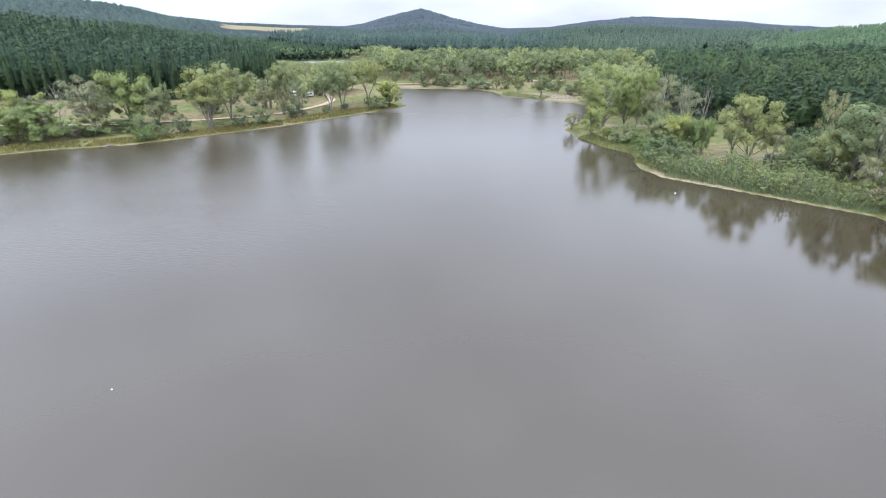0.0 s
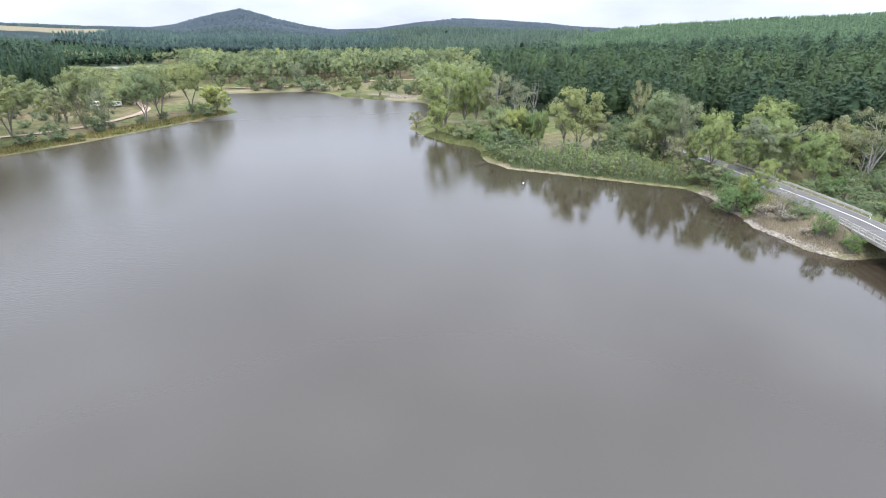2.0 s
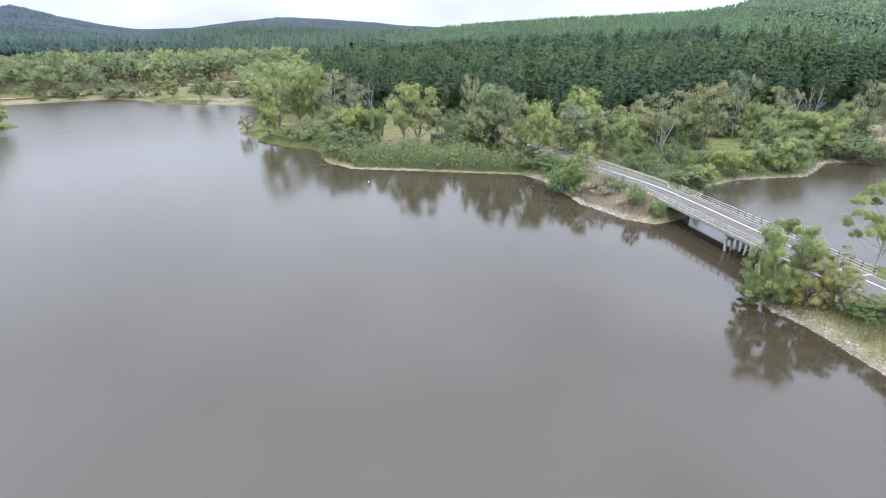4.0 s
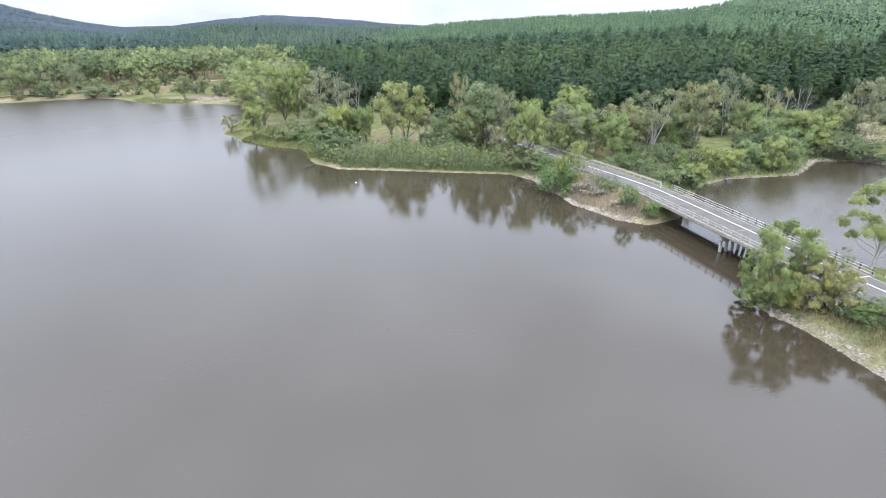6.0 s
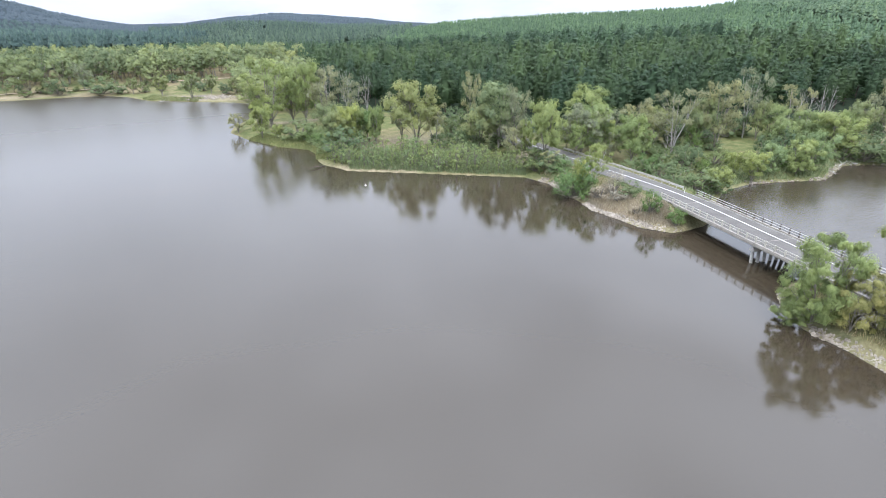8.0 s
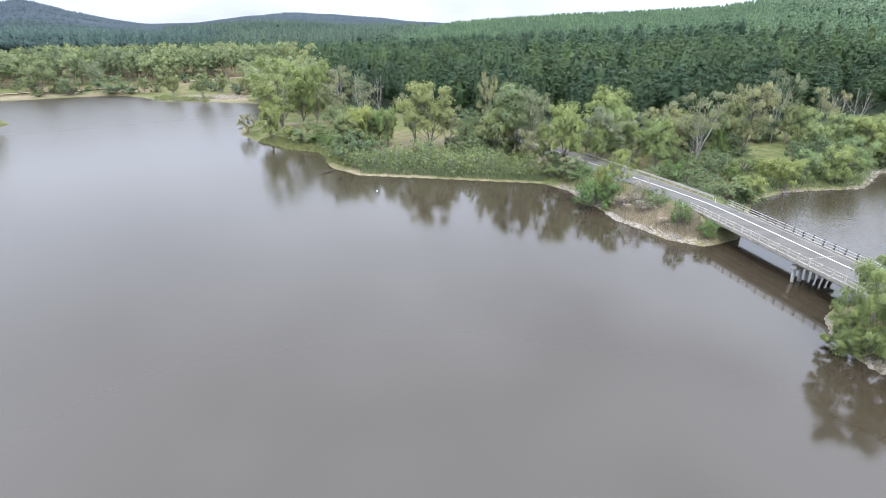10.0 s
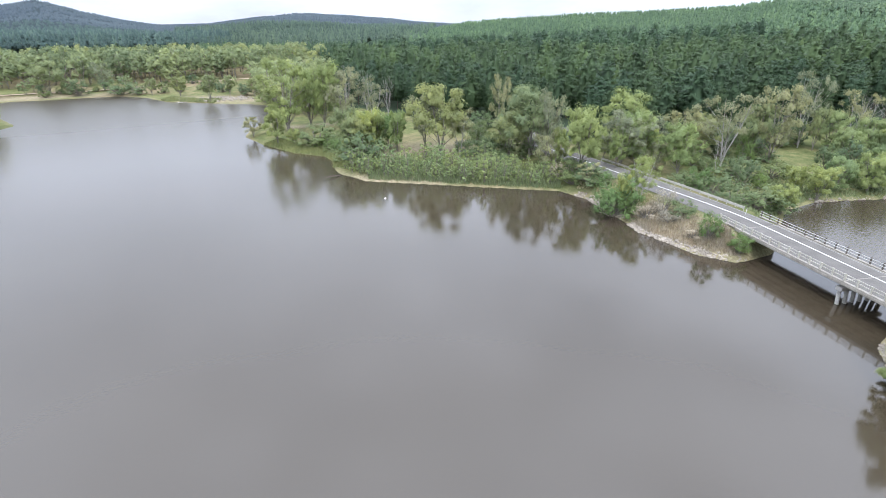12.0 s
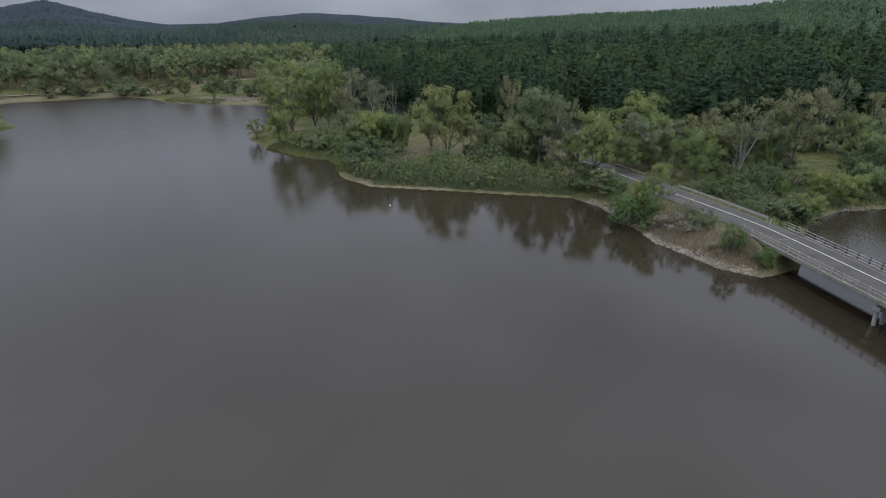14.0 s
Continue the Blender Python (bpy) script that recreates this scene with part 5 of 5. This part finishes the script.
def along_shore(line, count, inner, outer, seed):
    """Random places on a band of the bank, by distance from the waterline."""
    rng = np.random.default_rng(seed)
    p = smooth_line(line, 0.5)
    t = np.gradient(p, axis=0)
    t /= np.linalg.norm(t, axis=1)[:, None] + 1e-9
    i = rng.integers(0, len(p), count * 3)
    off = rng.uniform(-outer, outer, count * 3)
    x = p[i, 0] - t[i, 1] * off + rng.uniform(-0.4, 0.4, count * 3)
    y = p[i, 1] + t[i, 0] * off + rng.uniform(-0.4, 0.4, count * 3)
    d = shore(x, y)
    ok = (d > inner) & (d < outer) & (to_line(x, y, ROAD) > 5.2) & (vnoise(x, y, 3.5, seed) + 0.5 * vnoise(x, y, 1.3, seed + 1) > -0.7)
    x, y = x[ok][:count], y[ok][:count]
    return np.stack([x, y, ground_z(x, y)], 1)


POINT_SHORE = [(91.8, 97), (92.3, 94), (88, 82), (85.3, 75.2), (85.2, 69.5), (84.8, 64), (87, 59.4), (93.7, 57.7), (98, 58.5)]
NEAR_SHORE = [(83, 37.5), (77.5, 37), (73, 34.4), (70.2, 30.4), (69.8, 26), (68.3, 22.2), (66.3, 18.1), (62, 6)]
stones(along_shore(POINT_SHORE, 900, -0.5, 0.9, 61), 0.2, 0.65, 62, "rubble_bank", "pale rubble stones on the bank below the bridge")
stones(along_shore(NEAR_SHORE, 900, -0.5, 0.9, 63), 0.2, 0.5, 64, "rubble_bank", "pale rubble stones along the causeway's waterline")
stones(along_shore([(129.4, 66.1), (148, 57.1), (167.5, 60.1), (179, 47.6)], 250, -0.3, 1.5, 65), 0.2, 0.6, 66, "rubble_bank", "scattered stones at the channel's edge")


def blades(places, low, high, wide, mat, seed, name, label, category):
    """Upright blades, three-cornered, standing at the places."""
    rng = np.random.default_rng(seed)
    n = len(places)
    h = rng.uniform(low, high, n)
    t = rng.uniform(0, 6.28, n)
    side = np.stack([np.cos(t), np.sin(t), np.zeros(n)], 1) * (wide * rng.uniform(0.6, 1.4, n))[:, None]
    tip = np.stack([rng.normal(0, 0.22, n) * h, rng.normal(0, 0.22, n) * h, h], 1)
    v = np.stack([places - side, places + side, places + tip], 1).reshape(-1, 3)
    tagged(new(name, mesh_of(name, v, np.arange(3 * n).reshape(-1, 3), mat)), label, category, kind="stuff")


REED_SHORE = [(48.6, 202), (50.5, 186), (54.7, 170), (60.5, 161), (60, 154), (57.5, 148), (56.6, 142), (59, 132), (70, 121.8), (80.5, 111.5), (91.3, 101.2)]
blades(along_shore(REED_SHORE[7:], 12000, 0.7, 13, 71), 0.3, 1.5, 0.07, REED, 72, "reeds", "green reeds and saplings along the shore", "reeds")
blades(along_shore(REED_SHORE[1:6], 6000, -0.5, 6, 73), 0.4, 1.1, 0.09, REED, 74, "reeds", "pale green reeds in the shallows", "reeds")
blades(along_shore([(-200, 125), (-137, 158), (-105.5, 173), (-80.7, 194), (-45.4, 233), (-20, 265)], 16000, 0.6, 9, 75), 0.3, 1.0, 0.16, GRASS, 76, "shore_grass", "green tussock grass along the western bank", "grass")
blades(along_shore(POINT_SHORE, 5000, 1.8, 8, 77), 0.2, 0.7, 0.08, STRAW, 78, "dry_grass", "dry straw-coloured grass on the point", "grass")
blades(along_shore(POINT_SHORE[2:], 10000, 0.5, 7, 85), 0.25, 0.8, 0.07, DRY_LEAF, 86, "dry_brush", "dry grey-brown brush on the point", "brush")
blades(along_shore(NEAR_SHORE[2:], 3000, 1.2, 4, 87), 0.2, 0.6, 0.03, DRY_LEAF, 88, "dry_brush", "dry grey-brown brush on the causeway bank", "brush")
blades(along_shore(NEAR_SHORE, 6000, 1.4, 6, 79), 0.2, 0.6, 0.03, GRASS, 80, "dry_grass", "dry straw-coloured grass on the causeway bank", "grass")
blades(along_shore([(98, 58.5), (120, 67), (129.4, 66.1), (148, 57.1), (167.5, 60.1), (179, 47.6)], 7000, 0.8, 14, 81), 0.3, 1.0, 0.13, REED, 82, "channel_grass", "rank green grass beside the channel", "grass")
blades(along_shore([(37, 319), (45, 307), (57, 294)], 3000, 0.2, 7, 83), 0.4, 1.2, 0.14, REED, 84, "reeds", "bright green reeds by the boat ramp", "reeds")


mound = np.random.default_rng(95).normal(0, 1, (260, 2)) * (7.0, 3.0)
mound = np.stack([63 + mound[:, 0] * 0.87 + mound[:, 1] * 0.5, 300 - mound[:, 0] * 0.5 + mound[:, 1] * 0.87], 1)
mound = mound[shore(mound[:, 0], mound[:, 1]) > 1.0]
stones(np.c_[mound, ground_z(mound[:, 0], mound[:, 1])], 0.5, 1.5, 96, "rock_mound", "brown heap of rocks beside the boat ramp")


# ---- fallen wood at the waterline ----
def driftwood(x, y, turn, long, thick, seed, label, wood_mat=DEAD_WOOD):
    """A bleached fallen limb with a few forked branches, half in the water."""
    rnd = random.Random(seed)
    ob = tagged(new("driftwood"), label, "driftwood", "driftwood on the banks")
    ob.matrix_basis = pose(x, y, max(0.0, float(ground_z(x, y))) + 0.8 * thick, 0, 0, turn)
    t = Tubes()
    line = [Vector((long * u, 0.06 * long * math.sin(5 * u + seed), 0.05 * long * math.sin(3 * u))) for u in (0, 0.25, 0.5, 0.75, 1.0)]
    t.limb(line, [thick, thick * 0.85, thick * 0.65, thick * 0.45, thick * 0.15], 7)
    piece("stem", mesh_of("stem", t.v, t.f, wood_mat, True), ob)
    for i in range(5):
        root = line[1 + i % 3]
        way = Vector((rnd.uniform(0.3, 0.9), rnd.choice((-1, 1)) * rnd.uniform(0.4, 0.9), rnd.uniform(0.0, 0.45))) * long * rnd.uniform(0.2, 0.42)
        t = Tubes()
        t.limb([root, root + way * 0.5 + Vector((0, 0, 0.03 * long)), root + way], [thick * 0.45, thick * 0.3, thick * 0.08], 5)
        piece("branch", mesh_of("branch", t.v, t.f, wood_mat, True), ob)


for row in (
    (55.6, 140.5, 205, 6.0, 0.12, 1, "fallen dark branch lying in the shallows off the sandy spit", DARK_TIMBER),
    (164.5, 59.6, 15, 5.5, 0.16, 2, "bleached fallen limb on the channel's bank"),
    (158.0, 58.6, 200, 4.0, 0.12, 3, "bleached fallen limb on the channel's bank"),
    (172.0, 57.8, 160, 4.5, 0.14, 4, "bleached fallen limb on the channel's bank"),
    (-112.0, 170.3, 30, 4.0, 0.2, 5, "pale log at the western waterline"),
):
    driftwood(*row)


# ---- small floats on the water ----
def lake_float(x, y, size):
    ob = tagged(new("float"), "small white float lying on the lake", "float", "floats on the lake")
    ob.matrix_basis = pose(x, y, 0, 0, 0, 40)
    bm = bmesh.new()
    bmesh.ops.create_uvsphere(bm, u_segments=14, v_segments=8, radius=size)
    for q in bm.verts:
        q.co.z *= 0.6
        q.co.x *= 1.3
    piece("body", bm_mesh("body", bm, WHITE_PAINT, True), ob)
    bm = bmesh.new()
    bmesh.ops.create_cone(bm, segments=10, radius1=size * 0.25, radius2=size * 0.18, depth=size * 1.2, cap_ends=True, matrix=Matrix.Translation((size * 0.5, 0, size * 0.9)))
    piece("stem", bm_mesh("stem", bm, WHITE_PAINT, True), ob)


lake_float(56.3, 117.8, 0.19)
lake_float(-35.7, 45.3, 0.09)


# ---- camp behind the western trees, marker board on the far shore ----
GLASS_DARK = grainy("dark_window", (0.02, 0.022, 0.025), (0.035, 0.037, 0.04), 1.0, 6.0, 0.15, 0.0, 0.001)
RUBBER = grainy("black_tyre", (0.02, 0.02, 0.02), (0.035, 0.035, 0.035), 2.0, 20.0)


def caravan(x, y, turn):
    ob = tagged(new("caravan"), "white caravan parked under the gum trees", "caravan", "caravans at the camp")
    z = float(ground_z(x, y))
    ob.matrix_basis = pose(x, y, z, 0, 0, turn)
    body = piece("body", box_mesh("body", 5.4, 2.3, 2.1, WHITE_PAINT, 0.22), ob, "", pose(0, 0, 0.45))
    for px in (-1.5, 0.1, 1.7):
        for py in (-1.16, 1.16):
            piece("window", box_mesh("window", 0.9, 0.03, 0.6, GLASS_DARK, 0.0), ob, "dark window", pose(px, py, 1.45))
    bm = bmesh.new()
    bmesh.ops.create_cone(bm, segments=14, radius1=0.34, radius2=0.34, depth=0.2, cap_ends=True, matrix=Matrix.Rotation(radians(90), 4, "X"))
    wheel = bm_mesh("wheel", bm, RUBBER)
    bm = bmesh.new()
    bmesh.ops.create_cone(bm, segments=12, radius1=0.19, radius2=0.19, depth=0.23, cap_ends=True, matrix=Matrix.Rotation(radians(90), 4, "X"))
    rim = bm_mesh("rim", bm, STEEL)
    for px in (-0.4, 0.4):
        for py in (-1.05, 1.05):
            tyre = piece("wheel", wheel, ob, "black tyre", pose(px, py, 0.34))
            piece("rim", rim, tyre, "pale steel rim", pose(0, 0, 0))
    piece("drawbar", box_mesh("drawbar", 1.3, 0.12, 0.1, STEEL, 0.01), ob, "", pose(3.2, 0, 0.45))
    piece("jockey_post", box_mesh("jockey_post", 0.1, 0.1, 0.5, STEEL, 0.01), ob, "", pose(3.7, 0, 0.0))


CAMP = [(-102.3, 304.6, 20), (-80.0, 288.6, -35), (-70.9, 286.1, 5)]
MARKER = (-13.4, 413.2)
for row in CAMP:
    caravan(*row)
board = tagged(new("marker_board"), "tall narrow white marker board on the far shore", "sign")
board.matrix_basis = pose(MARKER[0], MARKER[1], float(ground_z(*MARKER)), 0, 0, 4)
piece("panel", box_mesh("panel", 1.1, 0.08, 3.6, WHITE_PAINT, 0.02), board, "", pose(0, 0, 2.4))
for px in (-0.4, 0.4):
    piece("post", box_mesh("post", 0.12, 0.12, 3.2, PALE_WOOD, 0.01), board, "", pose(px, 0.12, -0.3))
